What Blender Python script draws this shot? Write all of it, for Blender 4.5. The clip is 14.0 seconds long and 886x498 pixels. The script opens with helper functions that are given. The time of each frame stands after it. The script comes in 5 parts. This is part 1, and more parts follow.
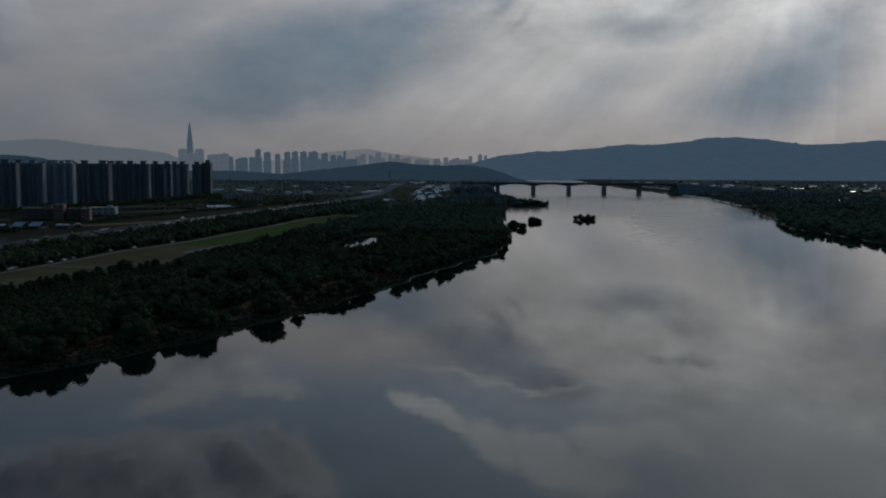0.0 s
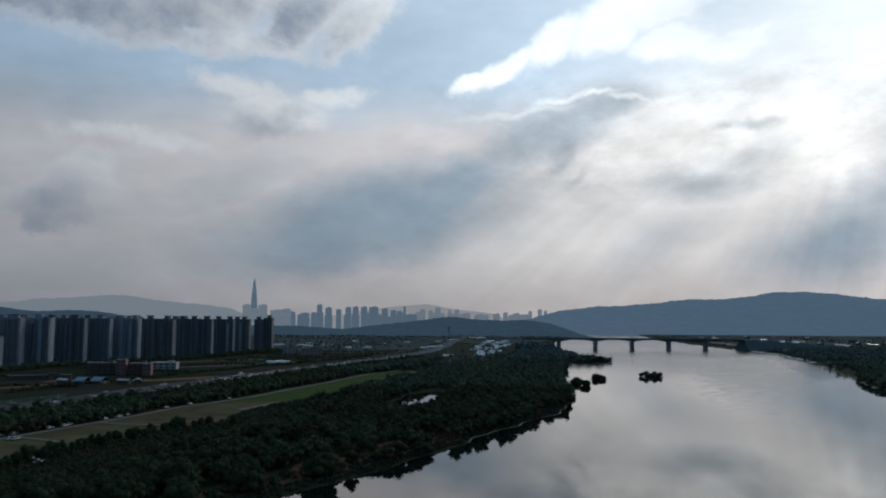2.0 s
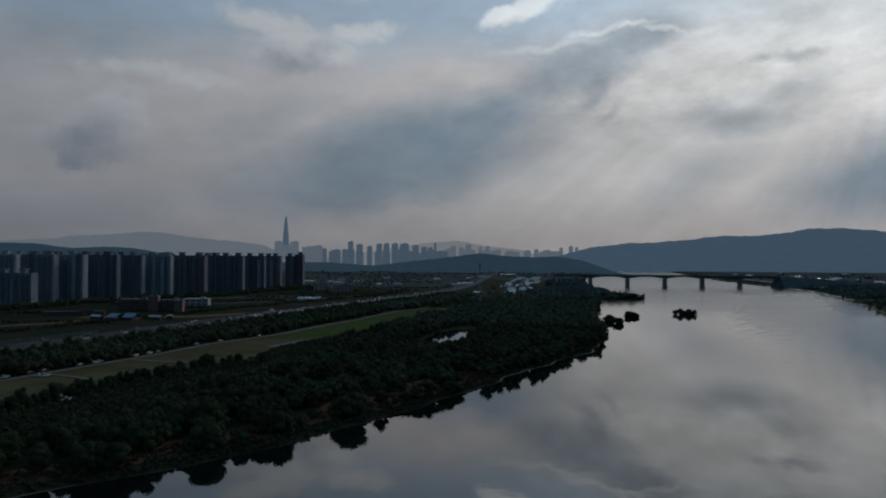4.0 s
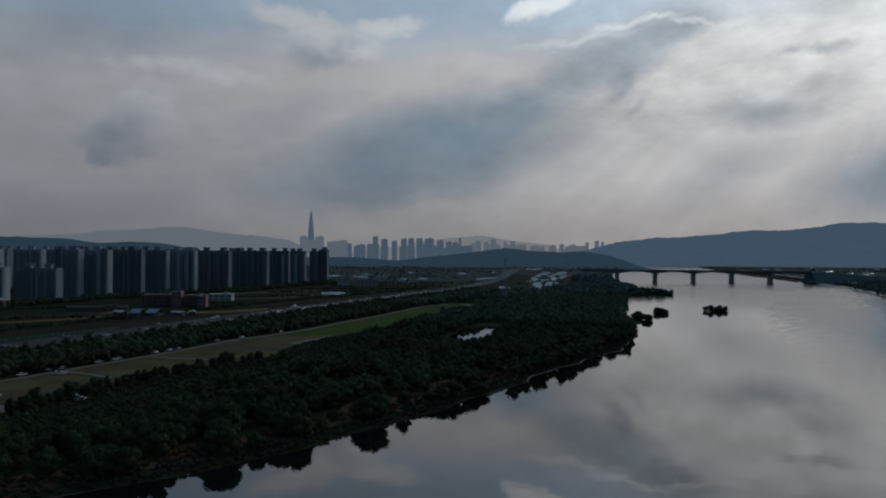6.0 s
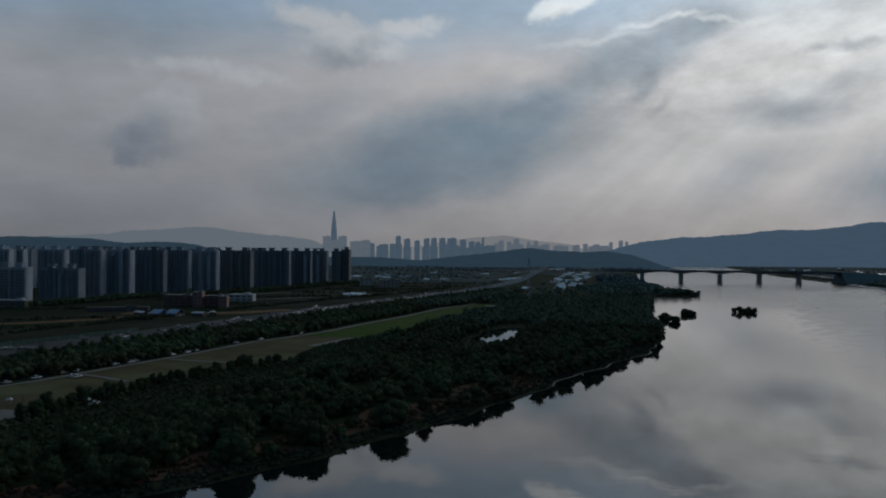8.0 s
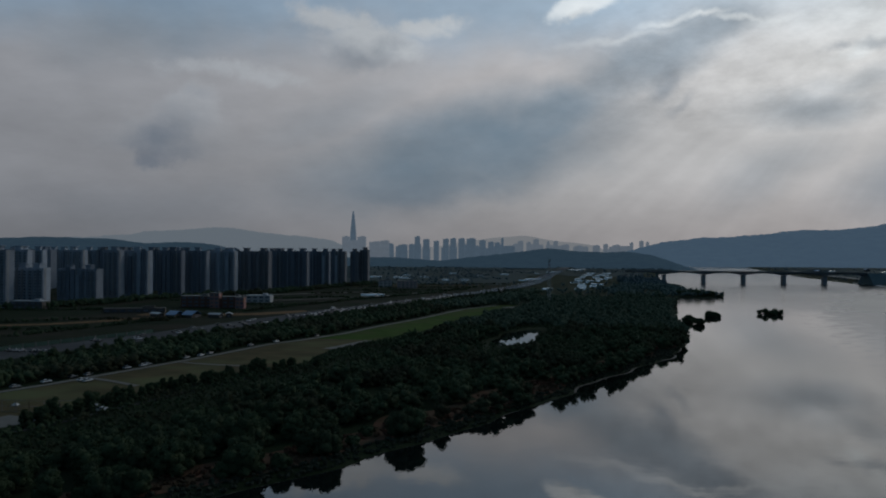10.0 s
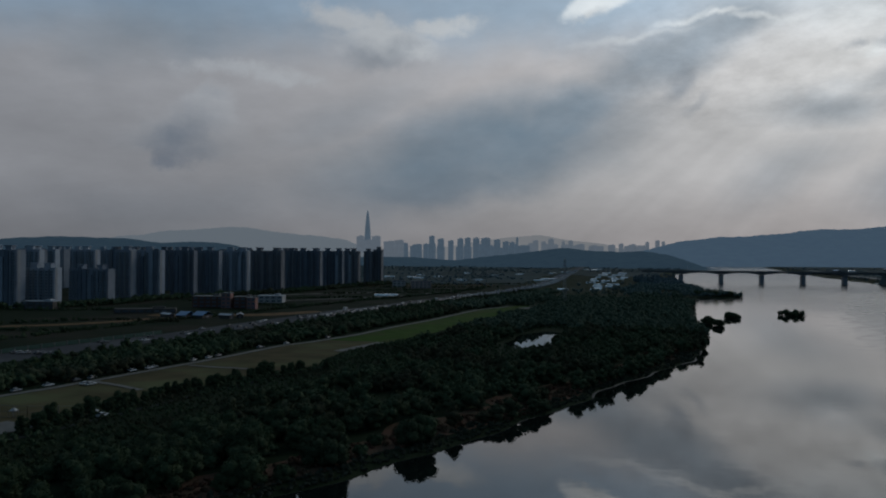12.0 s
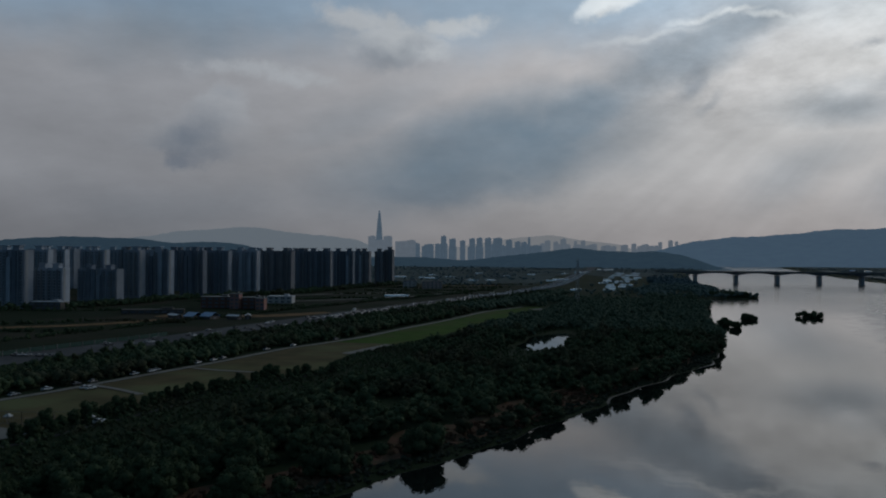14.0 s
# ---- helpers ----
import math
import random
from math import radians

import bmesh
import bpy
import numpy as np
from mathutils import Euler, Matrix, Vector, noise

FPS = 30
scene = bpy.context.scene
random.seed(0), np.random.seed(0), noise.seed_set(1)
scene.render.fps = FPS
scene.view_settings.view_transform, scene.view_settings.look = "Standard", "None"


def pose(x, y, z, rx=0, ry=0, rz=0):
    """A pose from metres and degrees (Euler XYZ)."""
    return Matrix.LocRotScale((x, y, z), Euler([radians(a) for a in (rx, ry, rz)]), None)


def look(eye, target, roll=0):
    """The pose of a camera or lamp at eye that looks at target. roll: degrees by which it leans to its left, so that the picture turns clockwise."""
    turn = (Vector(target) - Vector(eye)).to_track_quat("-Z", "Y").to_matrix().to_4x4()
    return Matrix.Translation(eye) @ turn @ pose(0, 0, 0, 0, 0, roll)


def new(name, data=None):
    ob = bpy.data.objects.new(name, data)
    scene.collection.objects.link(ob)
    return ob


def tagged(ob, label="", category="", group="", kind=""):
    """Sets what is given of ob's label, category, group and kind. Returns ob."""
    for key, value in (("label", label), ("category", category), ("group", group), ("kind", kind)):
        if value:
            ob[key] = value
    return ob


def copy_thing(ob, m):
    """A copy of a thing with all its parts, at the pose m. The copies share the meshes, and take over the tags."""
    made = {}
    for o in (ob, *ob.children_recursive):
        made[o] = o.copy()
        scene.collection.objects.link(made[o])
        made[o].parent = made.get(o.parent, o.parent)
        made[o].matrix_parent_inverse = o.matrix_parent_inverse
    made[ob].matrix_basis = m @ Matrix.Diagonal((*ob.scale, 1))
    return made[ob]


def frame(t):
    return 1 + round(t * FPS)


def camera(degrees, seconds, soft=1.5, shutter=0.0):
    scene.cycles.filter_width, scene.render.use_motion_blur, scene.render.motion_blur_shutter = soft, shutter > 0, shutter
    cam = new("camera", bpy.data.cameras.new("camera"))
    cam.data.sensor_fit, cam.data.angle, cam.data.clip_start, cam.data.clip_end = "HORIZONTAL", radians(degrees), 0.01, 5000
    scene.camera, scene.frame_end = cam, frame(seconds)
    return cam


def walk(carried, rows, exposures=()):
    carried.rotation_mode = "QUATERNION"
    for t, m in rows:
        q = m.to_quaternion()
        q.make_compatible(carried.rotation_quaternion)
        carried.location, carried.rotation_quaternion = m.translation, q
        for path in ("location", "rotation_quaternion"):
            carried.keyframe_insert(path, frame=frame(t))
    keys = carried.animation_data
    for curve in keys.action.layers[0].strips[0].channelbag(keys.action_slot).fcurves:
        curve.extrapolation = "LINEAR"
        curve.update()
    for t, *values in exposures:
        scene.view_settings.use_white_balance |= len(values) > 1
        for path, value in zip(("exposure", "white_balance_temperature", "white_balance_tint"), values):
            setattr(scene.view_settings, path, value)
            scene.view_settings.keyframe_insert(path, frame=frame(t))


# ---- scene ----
cam = camera(55.4, 14.0, soft=2.0)
PATH = [
    (0, (1.175, -41.423, 57.923), (1.313, -39.438, 57.726), 0.4),
    (0.2, (1.197, -40.529, 57.92), (1.302, -38.537, 57.775), 0.4),
    (0.5, (1.223, -39.069, 57.921), (1.289, -37.076, 57.775), 0.4),
    (0.7, (1.236, -38.027, 57.925), (1.286, -36.033, 57.778), 0.4),
    (1, (1.249, -36.376, 57.935), (1.282, -34.382, 57.783), 0.4),
    (1.3, (1.255, -34.638, 57.949), (1.271, -32.64, 57.881), 0.4),
    (1.5, (1.255, -33.441, 57.962), (1.265, -31.441, 57.93), 0.4),
    (1.7, (1.252, -32.219, 57.976), (1.257, -30.219, 57.961), 0.4),
    (1.8, (1.249, -31.599, 57.984), (1.252, -29.599, 57.998), 0.4),
    (1.9, (1.246, -30.975, 57.992), (1.247, -28.977, 58.082), 0.4),
    (2, (1.242, -30.347, 58.001), (1.238, -28.354, 58.169), 0.4),
    (2.2, (1.231, -29.08, 58.02), (1.223, -27.098, 58.282), 0.4),
    (2.3, (1.225, -28.443, 58.03), (1.212, -26.466, 58.335), 0.4),
    (2.5, (1.21, -27.16, 58.051), (1.188, -25.188, 58.383), 0.4),
    (2.7, (1.193, -25.872, 58.075), (1.168, -23.883, 58.282), 0.4),
    (2.8, (1.183, -25.227, 58.087), (1.153, -23.233, 58.244), 0.4),
    (2.9, (1.173, -24.581, 58.099), (1.138, -22.584, 58.212), 0.4),
    (3, (1.162, -23.934, 58.112), (1.122, -21.937, 58.195), 0.4),
    (3.2, (1.138, -22.642, 58.139), (1.09, -20.644, 58.186), 0.4),
    (5.5, (0.704, -8.266, 58.528), (0.584, -6.27, 58.534), 0.4),
    (6, (0.577, -5.306, 58.626), (0.443, -3.311, 58.631), 0.4),
    (6.5, (0.441, -2.398, 58.725), (0.293, -0.404, 58.73), 0.4),
    (7, (0.298, 0.47, 58.826), (0.136, 2.463, 58.831), 0.4),
    (7.5, (0.148, 3.311, 58.926), (-0.027, 5.303, 58.931), 0.4),
    (8, (-0.008, 6.142, 59.026), (-0.196, 8.133, 59.03), 0.4),
    (10.5, (-0.83, 20.608, 59.462), (-1.073, 22.593, 59.466), 0.4),
    (11, (-0.995, 23.611, 59.53), (-1.247, 25.595, 59.533), 0.4),
    (11.5, (-1.157, 26.64, 59.588), (-1.418, 28.622, 59.591), 0.4),
    (12, (-1.316, 29.675, 59.636), (-1.584, 31.657, 59.639), 0.4),
    (12.5, (-1.471, 32.686, 59.672), (-1.746, 34.667, 59.675), 0.4),
    (13, (-1.619, 35.632, 59.695), (-1.901, 37.612, 59.698), 0.4),
    (13.5, (-1.76, 38.458, 59.704), (-2.049, 40.437, 59.707), 0.4),
    (14, (-1.893, 41.096, 59.699), (-2.189, 43.074, 59.702), 0.4),
]

# ---- world, sun ----
SUN_AZ, SUN_EL = radians(33), radians(31)
EXPOSURES = [(0, -0.19), (0.5, 0.57), (1.0, 0.80), (1.5, 0.86), (2.0, 0.55), (2.5, 0.10), (3.0, -0.33), (3.3, -0.22), (5.5, 0.05), (14, 0.0)]

world = bpy.data.worlds.new("world")
scene.world = world
world.use_nodes = True
wt = world.node_tree
wt.nodes.clear()


def wnode(kind, **kw):
    n = wt.nodes.new(kind)
    for k, v in kw.items():
        if k == "op":
            n.operation = v
        elif k == "mode":
            n.blend_type = v
    return n


def wmath(op, a, b=None, clamp=False):
    n = wnode("ShaderNodeMath", op=op)
    n.use_clamp = clamp
    for i, v in enumerate((a, b)):
        if v is None:
            continue
        if isinstance(v, (int, float)):
            n.inputs[i].default_value = v
        else:
            wt.links.new(v, n.inputs[i])
    return n.outputs[0]


def wmix(fac, a, b, mode="MIX"):
    n = wnode("ShaderNodeMixRGB", mode=mode)
    for i, v in enumerate((fac, a, b)):
        if isinstance(v, (int, float)):
            n.inputs[i].default_value = v
        elif isinstance(v, tuple):
            n.inputs[i].default_value = (*v, 1)
        else:
            wt.links.new(v, n.inputs[i])
    return n.outputs[0]


def wrange(v, a, b, c=0.0, d=1.0, smooth=True):
    n = wnode("ShaderNodeMapRange")
    n.interpolation_type = "SMOOTHSTEP" if smooth else "LINEAR"
    wt.links.new(v, n.inputs[0])
    for i, x in zip((1, 2, 3, 4), (a, b, c, d)):
        n.inputs[i].default_value = x
    return n.outputs[0]


def build_sky():
    tc = wnode("ShaderNodeTexCoord")
    sep = wnode("ShaderNodeSeparateXYZ")
    wt.links.new(tc.outputs["Generated"], sep.inputs[0])
    x, y, z = sep.outputs
    az = wmath("ARCTAN2", x, y)
    el = wmath("ARCSINE", z)

    def vec(a, b):
        n = wnode("ShaderNodeCombineXYZ")
        for i, v in enumerate((a, b)):
            if isinstance(v, (int, float)):
                n.inputs[i].default_value = v
            else:
                wt.links.new(v, n.inputs[i])
        return n.outputs[0]

    flat = vec(az, el)

    def fbm(scale, detail, rough=0.55, stretch=(1, 1), turn=0.0, out="Fac", src=None):
        mp = wnode("ShaderNodeMapping")
        mp.inputs["Scale"].default_value = (stretch[0], stretch[1], 1)
        mp.inputs["Rotation"].default_value = (0, 0, radians(turn))
        wt.links.new(src or flat, mp.inputs[0])
        nz = wnode("ShaderNodeTexNoise")
        nz.inputs["Scale"].default_value = scale
        nz.inputs["Detail"].default_value = detail
        nz.inputs["Roughness"].default_value = rough
        wt.links.new(mp.outputs[0], nz.inputs["Vector"])
        return nz.outputs[out]

    def bend(scale, amount, detail):
        sub = wnode("ShaderNodeVectorMath", op="SUBTRACT")
        wt.links.new(fbm(scale, detail, out="Color"), sub.inputs[0])
        sub.inputs[1].default_value = (0.5, 0.5, 0.5)
        sc = wnode("ShaderNodeVectorMath", op="SCALE")
        wt.links.new(sub.outputs[0], sc.inputs[0])
        sc.inputs["Scale"].default_value = amount
        add = wnode("ShaderNodeVectorMath", op="ADD")
        wt.links.new(flat, add.inputs[0])
        wt.links.new(sc.outputs[0], add.inputs[1])
        return add.outputs[0]

    soft, crisp = bend(6, 0.085, 6), bend(16, 0.035, 6)

    quads = {}

    def squares(v):
        """The vectors (u u, v v, u v) and (u, v, 1) of a direction, kept for all the ellipses that share it."""
        if v not in quads:
            sp = wnode("ShaderNodeSeparateXYZ")
            wt.links.new(v, sp.inputs[0])
            u, w = sp.outputs[0], sp.outputs[1]
            pair = []
            for trio in ((wmath("MULTIPLY", u, u), wmath("MULTIPLY", w, w), wmath("MULTIPLY", u, w)), (u, w, 1.0)):
                n = wnode("ShaderNodeCombineXYZ")
                for i, o in enumerate(trio):
                    if isinstance(o, float):
                        n.inputs[i].default_value = o
                    else:
                        wt.links.new(o, n.inputs[i])
                pair.append(n.outputs[0])
            quads[v] = pair
        return quads[v]

    def blob(v, ca, ce, sa, se, turn=0, edge=0.0, top=1.0):
        """1 in the middle of a turned ellipse, 0 outside it."""
        c, d = math.cos(radians(turn)), math.sin(radians(turn))
        A, B, C = (c / sa) ** 2 + (d / se) ** 2, (d / sa) ** 2 + (c / se) ** 2, 2 * c * d * (1 / sa**2 - 1 / se**2)
        rows = (A, B, C), (-2 * A * ca - C * ce, -2 * B * ce - C * ca, A * ca * ca + B * ce * ce + C * ca * ce)
        dots = []
        for vec_in, row in zip(squares(v), rows):
            n = wnode("ShaderNodeVectorMath", op="DOT_PRODUCT")
            wt.links.new(vec_in, n.inputs[0])
            n.inputs[1].default_value = row
            dots.append(n.outputs["Value"])
        return wrange(wmath("SQRT", wmath("ADD", *dots)), 1.35, edge, 0, top)

    def total(v, parts):
        out = None
        for weight, *spec in parts:
            b = blob(v, *spec, top=weight)
            out = b if out is None else wmath("MAXIMUM", out, b)
        return out

    def grey(v):
        n = wnode("ShaderNodeCombineXYZ")
        for i in range(3):
            wt.links.new(v, n.inputs[i])
        return n.outputs[0]

    side = wrange(az, -0.55, 0.50)
    # clear air, and the haze deck below it
    sky = wnode("ShaderNodeTexSky")
    sky.sky_type = "NISHITA"
    sky.sun_disc = False
    sky.sun_elevation, sky.sun_rotation = SUN_EL, SUN_AZ
    sky.dust_density = 3.0
    clear = wmix(1.0, sky.outputs[0], (0.05, 0.05, 0.05), "MULTIPLY")
    high = wmix(0.85, clear, wmix(side, *HIGH))
    deck = wmix(side, *DECK)
    top = wmath("ADD", el, wmath("MULTIPLY", wmath("SUBTRACT", fbm(5, 5), 0.5), 0.10))
    col = wmix(wrange(top, 0.195, 0.285), deck, high)
    col = wmix(wmath("MULTIPLY", blob(flat, 0.40, 0.235, 0.34, 0.125, 14), 0.72), col, GLARE)
    col = wmix(wmath("MULTIPLY", blob(flat, 0.12, 0.11, 0.34, 0.11, 10), 0.4), col, (0.42, 0.405, 0.395))
    # broken streaks in the deck
    streak = wmath("MULTIPLY", wrange(fbm(9, 7, 0.6, (0.45, 1.3), -16), 0.3, 0.7, 0.90, 1.10, False), wrange(fbm(26, 5, 0.6, (0.6, 1.2), -20), 0.3, 0.7, 0.955, 1.045, False))
    # layered dark clouds
    shade = total(soft, [
        (1.0, -0.094, 0.113, 0.221, 0.062, 14, 0.3), (1.0, -0.14, 0.078, 0.144, 0.032, 4, 0.3), (1.0, -0.0, 0.147, 0.121, 0.044, 22, 0.3), (0.8, 0.102, 0.204, 0.141, 0.04, 28, 0.2), (0.7, 0.176, 0.241, 0.08, 0.024, 20, 0.2),
        (0.62, 0.295, 0.157, 0.087, 0.025, 6), (0.4, 0.345, 0.185, 0.08, 0.017, 10), (1.0, 0.432, 0.091, 0.127, 0.054, 22, 0.2), (0.8, 0.483, 0.133, 0.08, 0.04, 20), (0.4, 0.249, 0.086, 0.087, 0.033, 25),
        (0.3, -0.24, 0.155, 0.114, 0.033, 20), (0.4, -0.475, 0.231, 0.114, 0.04, 0), (0.3, -0.427, 0.047, 0.174, 0.04, 0), (0.5, 0.549, 0.18, 0.1, 0.047, 0)])
    grain = wrange(fbm(9, 6, 0.55, (0.7, 1.15), -18), 0.25, 0.75, 0.80, 1.15, False)
    col = wmix(wmath("MULTIPLY", wmath("MULTIPLY", shade, grain), 0.86, True), col, wmix(side, *SHADE))
    # rays that fan out from the hidden sun
    dx, dy = wmath("SUBTRACT", az, 0.50), wmath("SUBTRACT", el, 0.40)
    fan = wmath("ARCTAN2", dx, dy)
    reach = wmath("SQRT", wmath("ADD", wmath("MULTIPLY", dx, dx), wmath("MULTIPLY", dy, dy)))
    rays = wrange(fbm(4.6, 4, 0.6, src=vec(fan, wmath("MULTIPLY", reach, 0.25))), 0.35, 0.68, 0.93, 1.10)
    ray_on = wmath("MULTIPLY", wrange(el, 0.23, 0.12), wrange(az, -0.35, 0.05))
    streak = wmath("MULTIPLY", streak, wmath("ADD", wmath("MULTIPLY", wmath("SUBTRACT", rays, 1.0), ray_on), 1.0))
    # heaped clouds: dark where more cloud stands between them and the sun, bright on the side that faces it
    heaps = [
        (1.25, -0.36, 0.355, 0.174, 0.064, 4), (1.2, -0.487, 0.372, 0.134, 0.06, -6), (1.25, -0.259, 0.404, 0.084, 0.044, -25), (1.15, -0.155, 0.368, 0.087, 0.042, 38), (1.1, -0.08, 0.412, 0.043, 0.024, 42),
        (0.85, -0.113, 0.338, 0.074, 0.038, 30), (0.8, -0.287, 0.313, 0.174, 0.027, 0), (1.1, -0.44, 0.438, 0.174, 0.047, 0), (0.85, -0.255, 0.262, 0.06, 0.024, -20), (0.8, -0.211, 0.232, 0.077, 0.029, -6),
        (0.6, -0.138, 0.258, 0.067, 0.017, 10), (1.1, -0.439, 0.131, 0.084, 0.033, -3), (0.95, -0.418, 0.157, 0.044, 0.027, 10), (0.6, -0.38, 0.197, 0.127, 0.015, -2), (0.55, 0.041, 0.274, 0.027, 0.013, 20),
        (0.55, 0.347, 0.219, 0.057, 0.013, 10), (0.5, 0.555, 0.254, 0.121, 0.04, 0)]

    def moved(v, da, de):
        n = wnode("ShaderNodeVectorMath", op="ADD")
        wt.links.new(v, n.inputs[0])
        n.inputs[1].default_value = (da, de, 0)
        return n.outputs[0]

    def massed(da, de):
        src = moved(flat, da, de)
        heap = total(moved(soft, da, de), heaps)
        swell = wmath("ADD", wmath("MULTIPLY", wmath("SUBTRACT", fbm(8, 9, 0.66, (1, 1.25), src=src), 0.5), 1.9), wmath("MULTIPLY", wmath("SUBTRACT", fbm(30, 6, 0.62, src=src), 0.5), 0.7))
        return wmath("ADD", heap, wmath("MULTIPLY", swell, wrange(heap, 0.0, 0.35))), swell

    mass, billow = massed(0.0, 0.0)
    toward = massed(0.030, 0.022)[0]
    white = total(soft, [
        (0.95, 0.034, 0.28, 0.04, 0.013, 16), (1.0, 0.075, 0.3, 0.06, 0.019, 32), (1.0, 0.127, 0.325, 0.074, 0.027, 32), (1.1, 0.199, 0.347, 0.084, 0.038, 28), (1.15, 0.256, 0.359, 0.077, 0.038, 8),
        (1.1, 0.271, 0.323, 0.08, 0.029, 6), (1.05, 0.328, 0.315, 0.074, 0.023, -4), (0.8, 0.362, 0.319, 0.033, 0.012, 12), (0.9, 0.482, 0.398, 0.074, 0.033, 10), (0.8, 0.478, 0.347, 0.06, 0.017, 0)])
    body = wmath("MULTIPLY", wrange(mass, 0.12, 0.72), wrange(el, 0.10, 0.24, 0.66, 0.92))
    core = wmath("MULTIPLY", wrange(toward, 0.20, 1.25, 0.0, 1.0, False), wmath("MULTIPLY", wrange(mass, 0.25, 0.8), wrange(fbm(9, 7, 0.6), 0.32, 0.60, 0.5, 1.15)), True)
    rim = wmix(wrange(el, 0.08, 0.22), col, wmix(side, *RIM))
    col = wmix(body, col, wmix(core, rim, wmix(side, *CORE)))
    lit = wmath("ADD", white, wmath("MULTIPLY", billow, wrange(white, 0.0, 0.5, 0.0, 0.55)))
    col = wmix(wmath("MULTIPLY", wrange(lit, 0.25, 0.85), 0.85), col, (0.70, 0.695, 0.685))
    # ragged light and shade inside the deck, near the sun
    tear = wrange(fbm(13, 8, 0.66, (0.75, 1.5), -28), 0.38, 0.66, 0.84, 1.13, False)
    tear_on = wmath("MULTIPLY", wrange(el, 0.10, 0.17), wmath("MULTIPLY", wrange(el, 0.31, 0.255), wrange(az, -0.10, 0.16)))
    streak = wmath("MULTIPLY", streak, wmath("ADD", wmath("MULTIPLY", wmath("SUBTRACT", tear, 1.0), tear_on), 1.0))
    # small dark scraps below the deck
    scraps = total(bend(20, 0.05, 7), [
        (0.34, -0.441, 0.121, 0.07, 0.021, -2), (0.3, -0.417, 0.147, 0.037, 0.023, 12), (0.55, -0.213, 0.222, 0.042, 0.013, 0), (0.6, 0.361, 0.221, 0.029, 0.009, 10), (0.55, 0.322, 0.218, 0.017, 0.007, 6),
        (0.75, 0.135, 0.193, 0.032, 0.015, 40), (0.4, 0.154, 0.166, 0.02, 0.007, 20)])
    col = wmix(wmath("MULTIPLY", scraps, 0.95, True), col, wmix(side, (0.125, 0.147, 0.176), (0.27, 0.285, 0.31)))
    # the bright edge of the deck
    edge = total(crisp, [
        (0.6, 0.088, 0.244, 0.074, 0.005, 10), (0.9, 0.143, 0.262, 0.04, 0.005, 14), (1.2, 0.183, 0.266, 0.033, 0.004, 2), (1.0, 0.223, 0.257, 0.04, 0.005, -14), (0.8, 0.261, 0.252, 0.033, 0.006, 6),
        (0.6, 0.349, 0.249, 0.1, 0.011, 2), (0.5, 0.436, 0.233, 0.094, 0.02, 0)])
    col = wmix(wmath("MULTIPLY", edge, 0.62, True), col, (0.74, 0.725, 0.705))
    # the horizon is paler and warmer
    col = wmix(wmath("MULTIPLY", wrange(el, 0.10, 0.0), 0.70), col, wmix(side, *HORIZON))
    # unseen darker cover overhead and away from the sun, added to dim the land
    unseen_cover = wrange(fbm(2.4, 6, src=tc.outputs["Generated"]), 0.35, 0.7)
    away = wmath("MAXIMUM", wrange(y, 0.55, -0.2), wrange(el, 0.45, 0.95))
    col = wmix(away, col, wmix(unseen_cover, (0.031, 0.057, 0.086), (0.066, 0.113, 0.162)))
    streak = wmath("MULTIPLY", streak, wrange(el, 0.09, 0.20, 0.94, 1.10))
    col = wmix(1.0, col, grey(streak), "MULTIPLY")
    col = wmix(1.0, col, (0.922, 0.997, 1.052), "MULTIPLY")
    bg = wnode("ShaderNodeBackground")
    wt.links.new(col, bg.inputs[0])
    bg.inputs[1].default_value = 1.0
    out = wnode("ShaderNodeOutputWorld")
    wt.links.new(bg.outputs[0], out.inputs[0])


# tones of the sky from the dim left side to the bright side of the sun
HIGH = ((0.200, 0.255, 0.315), (0.385, 0.47, 0.555))
DECK = ((0.252, 0.243, 0.252), (0.648, 0.580, 0.548))
HORIZON = ((0.150, 0.145, 0.152), (0.285, 0.238, 0.224))
SHADE = ((0.122, 0.164, 0.203), (0.156, 0.206, 0.252))
RIM = ((0.305, 0.303, 0.315), (0.74, 0.725, 0.70))
CORE = ((0.134, 0.153, 0.188), (0.28, 0.29, 0.32))
GLARE = (0.71, 0.675, 0.64)


build_sky()

sun = new("sun", bpy.data.lights.new("sun", "SUN"))
sun.data.energy, sun.data.angle, sun.data.color = 0.3, radians(14), (1.0, 0.95, 0.88)
sun.matrix_world = look((0, 0, 0), (-math.sin(SUN_AZ) * math.cos(SUN_EL), -math.cos(SUN_AZ) * math.cos(SUN_EL), -math.sin(SUN_EL)))

walk(cam, [(t, look(eye, target, roll)) for t, eye, target, roll in PATH], EXPOSURES)


